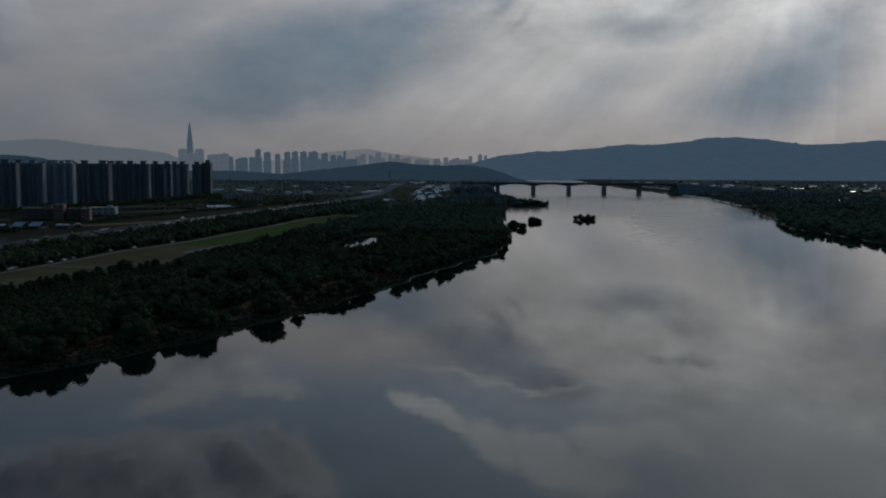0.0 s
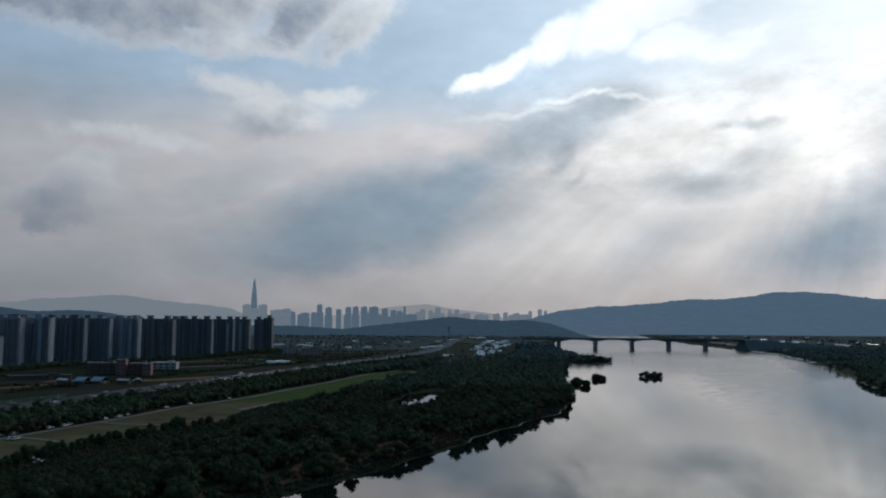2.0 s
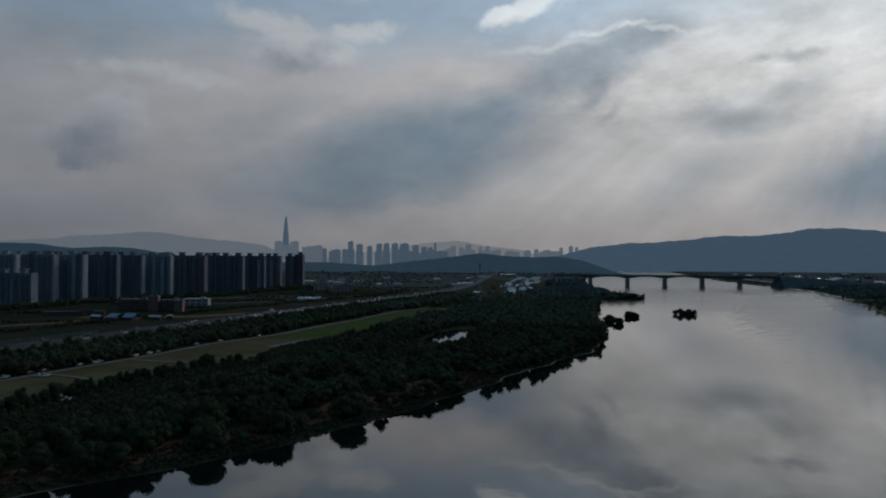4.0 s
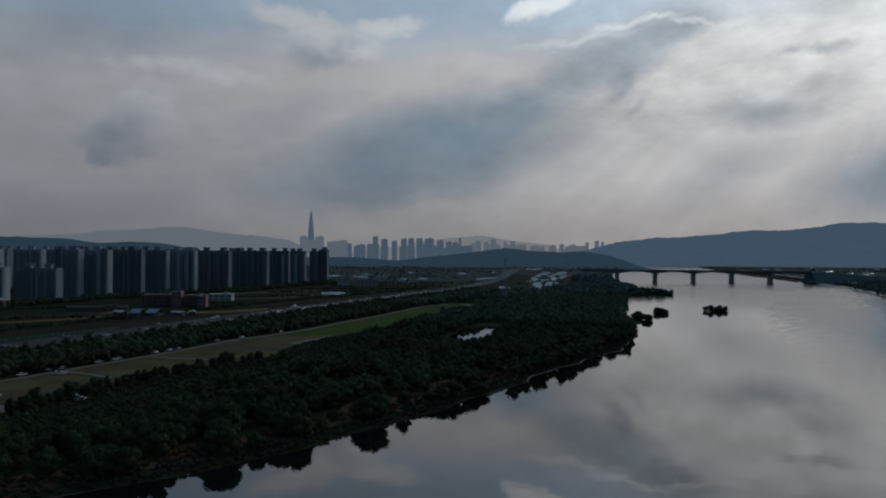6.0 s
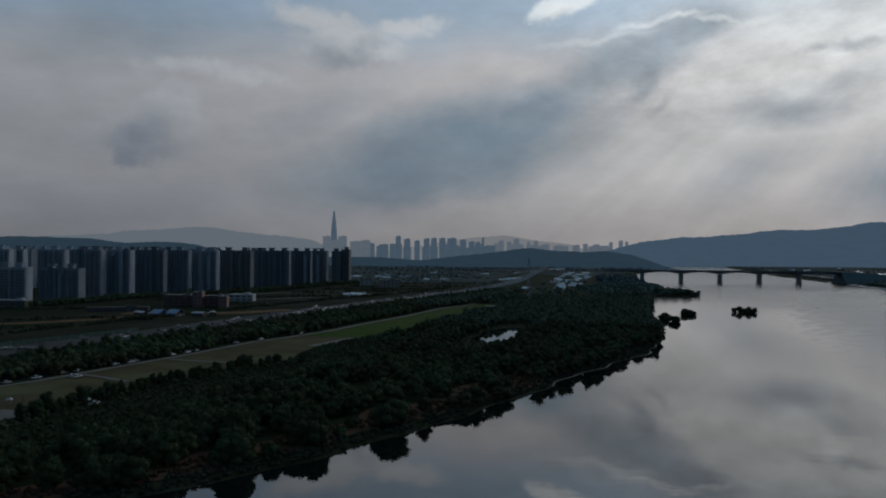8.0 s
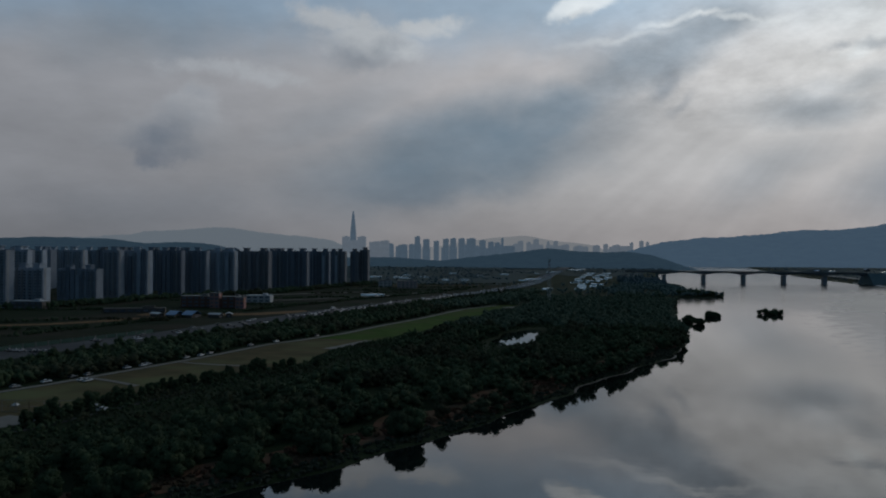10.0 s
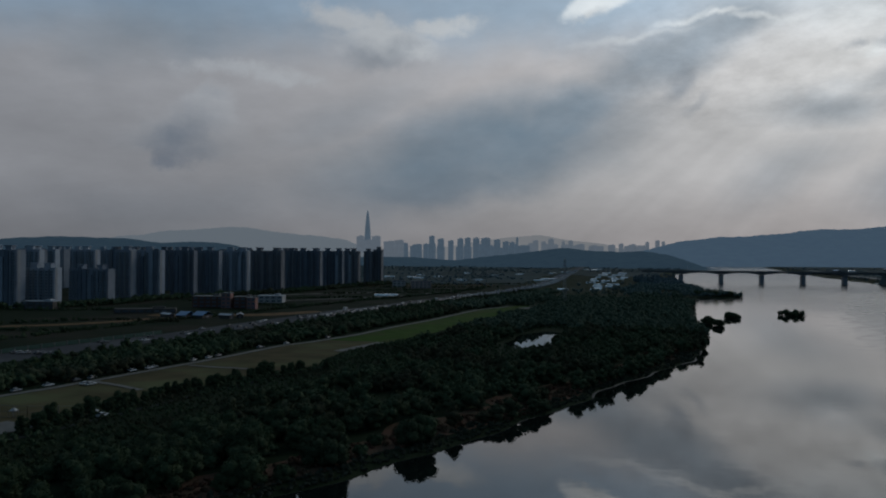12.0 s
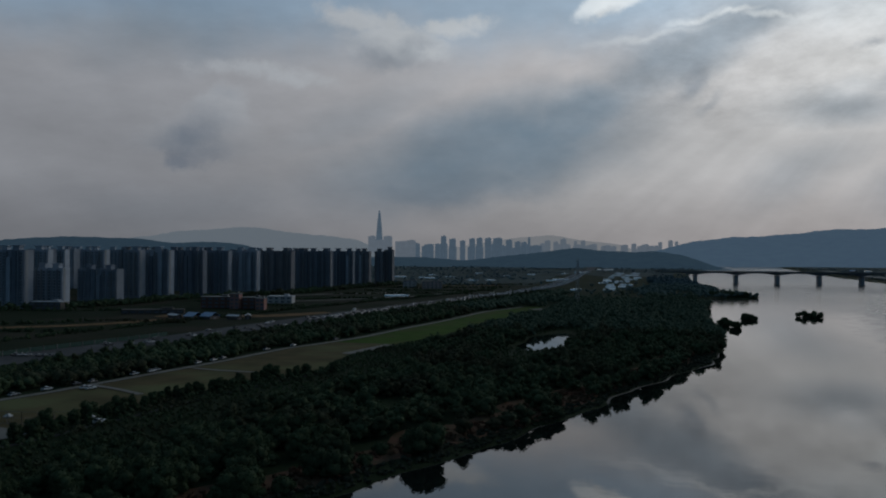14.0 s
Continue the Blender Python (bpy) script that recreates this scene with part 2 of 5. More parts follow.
# ---- materials ----
def mat(name, c1, c2, scale=1.0, rough=0.85, fine=0.0, bump=0.0, metal=0.0, vary=0.0, air=None, spec=0.3, where="position", c3=None, scale3=0.05):
    """Two tones mixed by noise at one scale (metres), a third at a broad one; vary: a change of tone from object to
    object; air: distance haze put in as emission.
    """
    m = bpy.data.materials.new(name)
    m.use_nodes = True
    t = m.node_tree
    b = t.nodes["Principled BSDF"]
    b.inputs["Roughness"].default_value = rough
    b.inputs["Metallic"].default_value = metal
    b.inputs["Specular IOR Level"].default_value = spec
    if where == "position":
        co = t.nodes.new("ShaderNodeNewGeometry").outputs["Position"]
    else:
        co = t.nodes.new("ShaderNodeTexCoord").outputs["Object"]
    n = t.nodes.new("ShaderNodeTexNoise")
    n.inputs["Scale"].default_value = 1.0 / scale
    n.inputs["Detail"].default_value = 5
    t.links.new(co, n.inputs["Vector"])
    r = t.nodes.new("ShaderNodeMapRange")
    r.inputs[1].default_value, r.inputs[2].default_value = 0.32, 0.68
    t.links.new(n.outputs["Fac"], r.inputs[0])
    mix = t.nodes.new("ShaderNodeMixRGB")
    mix.inputs[1].default_value, mix.inputs[2].default_value = (*c1, 1), (*c2, 1)
    t.links.new(r.outputs[0], mix.inputs[0])
    col = mix.outputs[0]
    if c3:
        n3 = t.nodes.new("ShaderNodeTexNoise")
        n3.inputs["Scale"].default_value = scale3
        n3.inputs["Detail"].default_value = 4
        t.links.new(co, n3.inputs["Vector"])
        r3 = t.nodes.new("ShaderNodeMapRange")
        r3.inputs[1].default_value, r3.inputs[2].default_value = 0.48, 0.62
        t.links.new(n3.outputs["Fac"], r3.inputs[0])
        mx = t.nodes.new("ShaderNodeMixRGB")
        mx.inputs[2].default_value = (*c3, 1)
        t.links.new(r3.outputs[0], mx.inputs[0])
        t.links.new(col, mx.inputs[1])
        col = mx.outputs[0]
    if vary:
        info = t.nodes.new("ShaderNodeObjectInfo")
        geo = t.nodes.new("ShaderNodeNewGeometry")
        add = t.nodes.new("ShaderNodeMath")
        add.operation = "ADD"
        t.links.new(info.outputs["Random"], add.inputs[0])
        t.links.new(geo.outputs["Random Per Island"], add.inputs[1])
        vr = t.nodes.new("ShaderNodeMapRange")
        vr.inputs[1].default_value, vr.inputs[2].default_value = 0.0, 2.0
        vr.inputs[3].default_value, vr.inputs[4].default_value = 1 - vary, 1 + vary
        t.links.new(add.outputs[0], vr.inputs[0])
        cx = t.nodes.new("ShaderNodeVectorMath")
        cx.operation = "SCALE"
        t.links.new(col, cx.inputs[0])
        t.links.new(vr.outputs[0], cx.inputs["Scale"])
        col = cx.outputs[0]
    t.links.new(col, b.inputs["Base Color"])
    if bump:
        nb = t.nodes.new("ShaderNodeTexNoise")
        nb.inputs["Scale"].default_value = 1.0 / (fine or scale * 0.3)
        nb.inputs["Detail"].default_value = 4
        t.links.new(co, nb.inputs["Vector"])
        bp = t.nodes.new("ShaderNodeBump")
        bp.inputs["Strength"].default_value = 1.0
        bp.inputs["Distance"].default_value = bump
        t.links.new(nb.outputs["Fac"], bp.inputs["Height"])
        t.links.new(bp.outputs[0], b.inputs["Normal"])
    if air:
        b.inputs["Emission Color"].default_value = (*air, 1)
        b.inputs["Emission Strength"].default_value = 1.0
    return m


M_GROUND = mat("riverside ground", (0.0125, 0.022, 0.0106), (0.0213, 0.03, 0.0147), 14, 0.95, 2.0, 0.3, c3=(0.026, 0.036, 0.021), scale3=0.018, spec=0.03)
M_REED = mat("dry reeds", (0.1159, 0.0612, 0.0425), (0.0674, 0.0544, 0.034), 5, 0.95, 0.8, 0.3, spec=0.03)
M_RUSH = mat("grey-green reeds", (0.040, 0.050, 0.036), (0.062, 0.070, 0.052), 4, 0.95, vary=0.2, spec=0.03)
M_SAND = mat("wet bank mud", (0.108, 0.1013, 0.09), (0.072, 0.0675, 0.0585), 3, 0.7)
M_LEAF = mat("foliage", (0.0463, 0.0676, 0.0355), (0.068, 0.0915, 0.0483), 3.0, 0.75, vary=0.3, where="object", spec=0.03)
M_LEAF2 = mat("dark foliage", (0.0439, 0.0617, 0.0355), (0.0636, 0.0816, 0.044), 3.0, 0.8, vary=0.3, where="object", spec=0.03)
M_BARK = mat("bark", (0.07, 0.055, 0.04), (0.11, 0.09, 0.07), 0.5, 0.9, where="object")
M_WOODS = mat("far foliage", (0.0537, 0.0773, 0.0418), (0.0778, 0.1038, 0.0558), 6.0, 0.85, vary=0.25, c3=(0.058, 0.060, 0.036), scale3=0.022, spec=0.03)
# paler, bluer copies of the foliage: distance haze put into the base colour
M_WOODS2 = mat("haze-lightened far foliage", (0.0677, 0.0947, 0.0643), (0.1017, 0.1284, 0.0858), 8.0, 0.85, vary=0.3, spec=0.03)
M_WOODS3 = mat("haze-paled far foliage", (0.0709, 0.1038, 0.0937), (0.1064, 0.1417, 0.124), 12.0, 0.85, vary=0.3, spec=0.03)
M_FARWOODS = mat("haze-tinted greenery", (0.0886, 0.1328, 0.1504), (0.1239, 0.1694, 0.1779), 20.0, 0.9, vary=0.3, spec=0.03)
# haze over the plain is mixed into its blue-green base colour
M_PLAIN = mat("haze-tinted far plain", (0.0418, 0.0621, 0.0628), (0.0587, 0.0795, 0.075), 60.0, 0.95, spec=0.03, c3=(0.040, 0.054, 0.050), scale3=0.006)
M_GRASS = mat("park grass", (0.036, 0.072, 0.013), (0.054, 0.094, 0.018), 9, 0.95, c3=(0.062, 0.076, 0.024), scale3=0.03, spec=0.03)
M_DRY = mat("dry playing field", (0.1056, 0.0827, 0.044), (0.0651, 0.0581, 0.0299), 12, 0.95, c3=(0.11, 0.115, 0.055), scale3=0.02, spec=0.03)
M_FIELD = mat("crop field", (0.0108, 0.0194, 0.0101), (0.0187, 0.0245, 0.0122), 16, 0.95, c3=(0.030, 0.028, 0.019), scale3=0.012, spec=0.03)
M_DIRT = mat("bare earth", (0.19, 0.115, 0.06), (0.12, 0.078, 0.045), 8, 0.95, spec=0.03)
M_PATH = mat("pale path", (0.161, 0.154, 0.1365), (0.126, 0.119, 0.105), 4, 0.9)
M_ASPHALT = mat("asphalt", (0.0402, 0.0424, 0.0458), (0.058, 0.0603, 0.0625), 6, 0.9, c3=(0.07, 0.072, 0.075), scale3=0.03, spec=0.1)
M_GRAVEL = mat("dark gravel", (0.055, 0.056, 0.052), (0.040, 0.042, 0.038), 3, 0.95, spec=0.03)
M_CONC = mat("weathered concrete", (0.22, 0.21, 0.20), (0.15, 0.145, 0.14), 5, 0.85, c3=(0.12, 0.115, 0.11), scale3=0.2)
M_STONE = mat("pale revetment stone", (0.62, 0.62, 0.60), (0.48, 0.48, 0.47), 3, 0.8)
M_STEEL = mat("galvanised steel", (0.22, 0.22, 0.23), (0.16, 0.16, 0.17), 1, 0.5, metal=0.6)


def water_material():
    m = bpy.data.materials.new("river water")
    m.use_nodes = True
    t = m.node_tree
    b = t.nodes["Principled BSDF"]
    b.inputs["Base Color"].default_value = (0.005, 0.008, 0.008, 1)
    b.inputs["IOR"].default_value = 1.43
    co = t.nodes.new("ShaderNodeNewGeometry").outputs["Position"]
    # calm mirror and wind-ruffled lanes
    mp = t.nodes.new("ShaderNodeMapping")
    mp.inputs["Scale"].default_value = (1 / 260, 1 / 420, 1)
    t.links.new(co, mp.inputs[0])
    ln = t.nodes.new("ShaderNodeTexNoise")
    ln.inputs["Detail"].default_value = 6
    ln.inputs["Scale"].default_value = 1.0
    t.links.new(mp.outputs[0], ln.inputs["Vector"])
    rg = t.nodes.new("ShaderNodeMapRange")
    rg.inputs[1].default_value, rg.inputs[2].default_value = 0.50, 0.64
    rg.inputs[3].default_value, rg.inputs[4].default_value = 0.015, 0.075
    t.links.new(ln.outputs["Fac"], rg.inputs[0])
    # a wind lane of ruffled water
    wm = t.nodes.new("ShaderNodeMapping")
    wm.vector_type = "TEXTURE"
    wm.inputs["Location"].default_value = (372, 1000, 0)
    wm.inputs["Rotation"].default_value = (0, 0, radians(-20))
    wm.inputs["Scale"].default_value = (64, 500, 1)
    t.links.new(co, wm.inputs[0])
    wl = t.nodes.new("ShaderNodeVectorMath")
    wl.operation = "LENGTH"
    t.links.new(wm.outputs[0], wl.inputs[0])
    wmap = t.nodes.new("ShaderNodeMapping")
    wmap.inputs["Scale"].default_value = (1 / 60, 1 / 45, 1)
    t.links.new(co, wmap.inputs[0])
    wn = t.nodes.new("ShaderNodeTexNoise")
    wn.inputs["Detail"].default_value = 7
    t.links.new(wmap.outputs[0], wn.inputs["Vector"])
    ws = t.nodes.new("ShaderNodeMath")
    ws.operation = "MULTIPLY_ADD"
    t.links.new(wn.outputs["Fac"], ws.inputs[0])
    ws.inputs[1].default_value = 2.2
    t.links.new(wl.outputs["Value"], ws.inputs[2])
    wr = t.nodes.new("ShaderNodeMapRange")
    wr.inputs[1].default_value, wr.inputs[2].default_value = 2.1, 1.7
    wr.inputs[3].default_value, wr.inputs[4].default_value = 0.0, 0.16
    t.links.new(ws.outputs[0], wr.inputs[0])
    sy = t.nodes.new("ShaderNodeSeparateXYZ")
    t.links.new(co, sy.inputs[0])
    wf = t.nodes.new("ShaderNodeMapRange")
    wf.interpolation_type = "SMOOTHSTEP"
    wf.inputs[1].default_value, wf.inputs[2].default_value = 520, 1500
    wf.inputs[3].default_value, wf.inputs[4].default_value = 0.0, 0.17
    t.links.new(sy.outputs[1], wf.inputs[0])
    a0 = t.nodes.new("ShaderNodeMath")
    a0.operation = "ADD"
    t.links.new(rg.outputs[0], a0.inputs[0])
    t.links.new(wf.outputs[0], a0.inputs[1])
    ad = t.nodes.new("ShaderNodeMath")
    ad.operation = "ADD"
    t.links.new(a0.outputs[0], ad.inputs[0])
    t.links.new(wr.outputs[0], ad.inputs[1])
    t.links.new(ad.outputs[0], b.inputs["Roughness"])
    n1 = t.nodes.new("ShaderNodeTexNoise")
    n1.inputs["Scale"].default_value = 0.16
    n1.inputs["Detail"].default_value = 3
    t.links.new(co, n1.inputs["Vector"])
    bp = t.nodes.new("ShaderNodeBump")
    bp.inputs["Strength"].default_value = 1.0
    bp.inputs["Distance"].default_value = 0.012
    t.links.new(n1.outputs["Fac"], bp.inputs["Height"])
    t.links.new(bp.outputs[0], b.inputs["Normal"])
    return m


M_WATER = water_material()


# ---- mesh helpers ----
def mesh_ob(name, verts, faces, material, parent=None, smooth=False):
    me = bpy.data.meshes.new(name)
    me.from_pydata([tuple(map(float, v)) for v in verts], [], faces)
    me.materials.append(material)
    if smooth:
        me.shade_smooth()
    ob = new(name, me)
    ob.parent = parent
    return ob


def part(name, bm, material, parent=None, label=""):
    me = bpy.data.meshes.new(name)
    bm.to_mesh(me)
    bm.free()
    me.materials.append(material)
    ob = new(name, me)
    ob.parent = parent
    if label:
        ob["label"] = label
    return ob


def share(name, src, parent, loc, rz=0.0, scale=(1, 1, 1)):
    ob = new(name, src.data)
    ob.parent = parent
    ob.location, ob.rotation_euler, ob.scale = loc, (0, 0, rz), scale
    return ob


def boxes_bm(specs, bevel=0.0):
    """specs: (cx, cy, cz, sx, sy, sz) each, in one bmesh."""
    bm = bmesh.new()
    for cx, cy, cz, sx, sy, sz in specs:
        bmesh.ops.create_cube(bm, size=1, matrix=Matrix.Translation((cx, cy, cz)) @ Matrix.Diagonal((sx, sy, sz, 1)))
    if bevel:
        bmesh.ops.bevel(bm, geom=bm.edges[:], offset=bevel, segments=1, affect="EDGES")
    return bm


def thing(name, label, category, group="", loc=(0, 0, 0), rz=0.0):
    ob = new(name)
    ob.empty_display_size = 0.5
    ob.location, ob.rotation_euler = loc, (0, 0, rz)
    return tagged(ob, label, category, group)


# ---- plan: the banks, the road and the park as lines along the valley (y) ----
SH_Y = [-700, -200, 0, 120, 176, 196, 248, 276, 321, 369, 417, 501, 533, 646, 757, 880, 990, 1100, 1148, 1168, 1190, 1222, 1350, 1568, 1800, 2200, 2900, 3600, 4300, 4950]
SH_X = [-640, -400, -255, -160, -111, -92, -53, -38, -12, 10, 26, 71, 83, 103, 112, 128, 150, 157, 170, 236, 240, 232, 220, 224, 245, 290, 430, 560, 690, 760]
RB_Y = [-700, 0, 300, 480, 609, 732, 866, 1043, 1263, 1509, 1808, 2200, 3000, 4000, 4950]
RB_X = [1000, 760, 560, 430, 388, 390, 436, 490, 545, 595, 610, 640, 740, 880, 960]
RD_Y = [-700, 0, 300, 402, 436, 512, 629, 718, 806, 880, 965, 1092, 1170, 1290, 1440, 1700, 1945, 2400, 2900, 3300]
RD_X = [-545, -365, -290, -265, -257, -235, -207, -186, -163, -143, -120, -81, -61, -38, -18, 2, 15, 48, 75, 65]
PT_Y = [120, 326, 348, 377, 414, 455, 508, 535, 584, 704, 835, 905]
PT_X = [-262, -213, -204, -196, -187, -176, -163, -151, -134, -106, -77, -46]
PB_Y = [120, 286, 328, 358, 394, 422, 488, 537, 571, 654, 730, 771, 905]
PB_X = [-215, -163, -155, -147, -136, -120, -120, -107, -89, -80, -66, -47, -26]


def at_y(y, ys, xs):
    return np.interp(y, ys, xs)


def wobble(y, seed=0.0):
    y = np.asarray(y, float)
    return 2.2 * np.sin(y / 11.0 + seed) + 1.6 * np.sin(y / 5.3 + 2 * seed) + 2.5 * np.sin(y / 31.0 + 3 * seed)


def left_shore(y):
    return at_y(y, SH_Y, SH_X) + 0.6 * wobble(y)


def right_shore(y):
    return at_y(y, RB_Y, RB_X) + 1.2 * wobble(y, 1.7)


def setback(y):
    """How far the first trees stand behind the waterline."""
    return np.interp(y, [150, 290, 310, 320, 344, 352, 372, 400, 465, 492, 520, 545, 600], [9, 9, 12, 3, 3, 12, 7, 5, 5, 12, 14, 3, 1.5])


POND = (-14.0, 590.0, 15.0, 56.0)
ISLETS = [(156, 821, 9, 7), (219, 862, 14, 7), (124, 762, 4.6, 12), (128.5, 733, 4, 6)]


def pond_reach(x, y):
    return np.hypot((x - POND[0] - 0.17 * (y - POND[1])) / POND[2], (y - POND[1]) / POND[3]) + 0.12 * np.sin(y / 9.0)


def ground_z(x, y):
    x, y = np.asarray(x, float), np.asarray(y, float)
    d = np.maximum(left_shore(y) - x, x - right_shore(y))
    for cx, cy, rx, ry in ISLETS:
        d = np.maximum(d, (1 - np.hypot((x - cx) / rx, (y - cy) / ry)) * min(rx, ry))
    z = np.clip(d * 0.22, -3, 1.4) + np.clip((d - 12) * 0.02, 0, 1.0)
    # the levee under the expressway
    z = z + np.clip((36 - np.abs(x - at_y(y, RD_Y, RD_X))) / 17, 0, 1) * 3.7
    z = z + np.where((d > 8) & (x > -280) & (y < 1250), 0.25 * np.sin(x / 23.0) * np.sin(y / 31.0), 0)
    p = pond_reach(x, y)
    return np.where(p < 1.25, np.minimum(z, 1.7 + (p - 1.0) * 4), z)


# ---- ground and water ----
def build_ground():
    xs = np.concatenate([np.arange(-4200, -700, 140), np.arange(-700, -420, 20), np.arange(-420, 660, 5), np.arange(660, 1000, 20), np.arange(1000, 4201, 160)])
    ys = np.concatenate([np.arange(-700, 100, 40), np.arange(100, 1300, 5), np.arange(1300, 2100, 14), np.arange(2100, 4951, 75)])
    X, Y = np.meshgrid(xs, ys)
    Z = ground_z(X, Y)
    v = np.stack([X, Y, Z], -1).reshape(-1, 3)
    nx, ny = len(xs), len(ys)
    i = (np.arange(ny - 1)[:, None] * nx + np.arange(nx - 1)[None]).reshape(-1)
    f = np.stack([i, i + 1, i + nx + 1, i + nx], -1)
    ob = mesh_ob("ground", v, f.tolist(), M_GROUND, smooth=True)
    tagged(ob, "dark riverside ground of grass, earth and reeds", "ground", kind="structure")
    w = [(-4200, -700, 0), (4200, -700, 0), (4200, 4950, 0), (-4200, 4950, 0)]
    tagged(mesh_ob("water", w, [(0, 1, 2, 3)], M_WATER), "calm wide river mirroring the cloudy sky", "river", kind="structure")


build_ground()


def ribbon(name, y0, y1, step, left, right, material, lift, label, category="", kind="structure", n=5):
    """A sheet laid on the ground between two lines along the valley."""
    ys = np.arange(y0, y1 + step, step)
    v, f = [], []
    for y in ys:
        a, b = float(left(y)), float(right(y))
        for k in range(n):
            x = a + (b - a) * k / (n - 1)
            v.append((x, y, max(float(ground_z(x, y)), 0.6) + lift))
    for i in range(len(ys) - 1):
        for k in range(n - 1):
            j = i * n + k
            f.append((j, j + 1, j + n + 1, j + n))
    ob = mesh_ob(name, v, f, material)
    return tagged(ob, label, category, kind=kind)


def road_x(y):
    return float(at_y(y, RD_Y, RD_X))


ribbon("road", -600, 3300, 12, lambda y: road_x(y) - 15, lambda y: road_x(y) + 15, M_ASPHALT, 0.16, "grey multi-lane riverside expressway carrying dense traffic", "road")
ribbon("lawn", 535, 902, 6, lambda y: at_y(y, PT_Y, PT_X) + 3, lambda y: at_y(y, PB_Y, PB_X) + 0.7 * wobble(y), M_GRASS, 0.12, "mown green lawn of the riverside park", "lawn")
ribbon("playing_field", 120, 541, 6, lambda y: at_y(y, PT_Y, PT_X) + 3, lambda y: at_y(y, PB_Y, PB_X) + 0.7 * wobble(y), M_DRY, 0.16, "dry beige playing field beside the tree belt", "field")
ribbon("path", 120, 900, 6, lambda y: at_y(y, PT_Y, PT_X) - 2, lambda y: at_y(y, PT_Y, PT_X) + 2.5, M_PATH, 0.24, "pale paved park path along the tree belt", "path")
ribbon("reed_bed", 180, 520, 4, lambda y: left_shore(y) - float(setback(y)) - 19 + wobble(y, 2), lambda y: left_shore(y) - 7 + 0.5 * wobble(y, 5), M_REED, 0.10, "reddish-brown dry reed strip behind the shore", "reeds")
ribbon("field", 300, 1500, 20, lambda y: road_x(y) - 700, lambda y: road_x(y) - 40, M_FIELD, 0.12, "dark green fields beside the expressway", "field", n=36)
pond = [(POND[0] + 19 * math.cos(a) + 0.26 * 60 * math.sin(a), POND[1] + 60 * math.sin(a), 1.7) for a in np.linspace(0, 6.283, 40, endpoint=False)]
tagged(mesh_ob("pond", pond, [tuple(range(40))], M_WATER), "still pond among the riverside trees", "pond", kind="structure")
# pale bluish sheets over the ground, with the haze in their colour
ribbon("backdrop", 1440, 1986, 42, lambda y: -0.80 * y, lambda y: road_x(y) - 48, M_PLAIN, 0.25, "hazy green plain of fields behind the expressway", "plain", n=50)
ribbon("backdrop", 1990, 3400, 60, lambda y: -0.80 * y, lambda y: left_shore(y) - 40, M_PLAIN, 0.3, "haze-tinted far plain of fields before the hills", "plain", n=60)
ribbon("backdrop", 2100, 3500, 60, lambda y: right_shore(y) + 60, lambda y: 0.9 * y, M_PLAIN, 0.3, "haze-tinted far plain across the river", "plain", n=50)


# ---- trees ----
def ico(sub):
    bm = bmesh.new()
    bmesh.ops.create_icosphere(bm, subdivisions=sub, radius=1)
    bm.verts.ensure_lookup_table()
    v = np.array([p.co[:] for p in bm.verts])
    f = np.array([[p.index for p in q.verts] for q in bm.faces])
    bm.free()
    return v, f


ICO1, ICO2 = ico(1), ico(2)


def crown_arrays(rng, height, radius, lumps, sphere, cards, card, base=0.12, peak=0.0, low=0.30):
    """A domed crown of uneven lumps with loose sprays of leaves: vertices and triangles."""
    V, F, n = [], [], 0
    centres = [(0, 0, height * 0.52, radius * 0.66)]
    for k in range(lumps - 1):
        a = k * 2.4 + rng.uniform(-0.5, 0.5)
        h = low + (0.80 - low) * (k + rng.uniform(0.2, 0.8)) / max(1, lumps - 1)
        rim = math.sqrt(max(0.05, 1 - ((h - 0.42) / 0.52) ** 2))
        reach = radius * (1 - peak * h) * rim * rng.uniform(0.42, 0.66)
        size = radius * rng.uniform(0.34, 0.52) * (1 - 0.5 * peak * h)
        centres.append((reach * math.cos(a), reach * math.sin(a), height * h, size))
    sv, sf = sphere
    for cx, cy, cz, s in centres:
        r = s * (0.93 + rng.uniform(-0.24, 0.16, len(sv)))
        p = sv * r[:, None] * np.array([1, 1, 0.85]) + (cx, cy, cz)
        p[:, 2] = np.maximum(p[:, 2], height * base)
        V.append(p)
        F.append(sf + n)
        n += len(sv)
    if cards:
        pick = rng.integers(0, len(centres), cards)
        c = np.array(centres)[pick]
        d = rng.normal(size=(cards, 3))
        d[:, 2] = np.abs(d[:, 2]) * 0.9 - 0.25
        d /= np.linalg.norm(d, axis=1)[:, None]
        at = c[:, :3] + d * c[:, 3:4] * rng.uniform(0.80, 1.16, (cards, 1))
        at[:, 2] = np.maximum(at[:, 2], height * base)
        u = np.cross(d, rng.normal(size=(cards, 3)))
        u /= np.linalg.norm(u, axis=1)[:, None] + 1e-9
        w = np.cross(d, u) * 0.6 + d * rng.uniform(-0.8, 0.9, (cards, 1))
        s = card * rng.uniform(0.5, 1.3, (cards, 1))
        q = np.stack([at - u * s * 0.5, at + w * s * 0.45, at + u * s * 0.6, at - w * s * 0.4], 1).reshape(-1, 3)
        V.append(q)
        i = n + np.arange(cards) * 4
        F.append(np.stack([i, i + 1, i + 2], -1))
        F.append(np.stack([i, i + 2, i + 3], -1))
    return np.concatenate(V), np.concatenate(F)


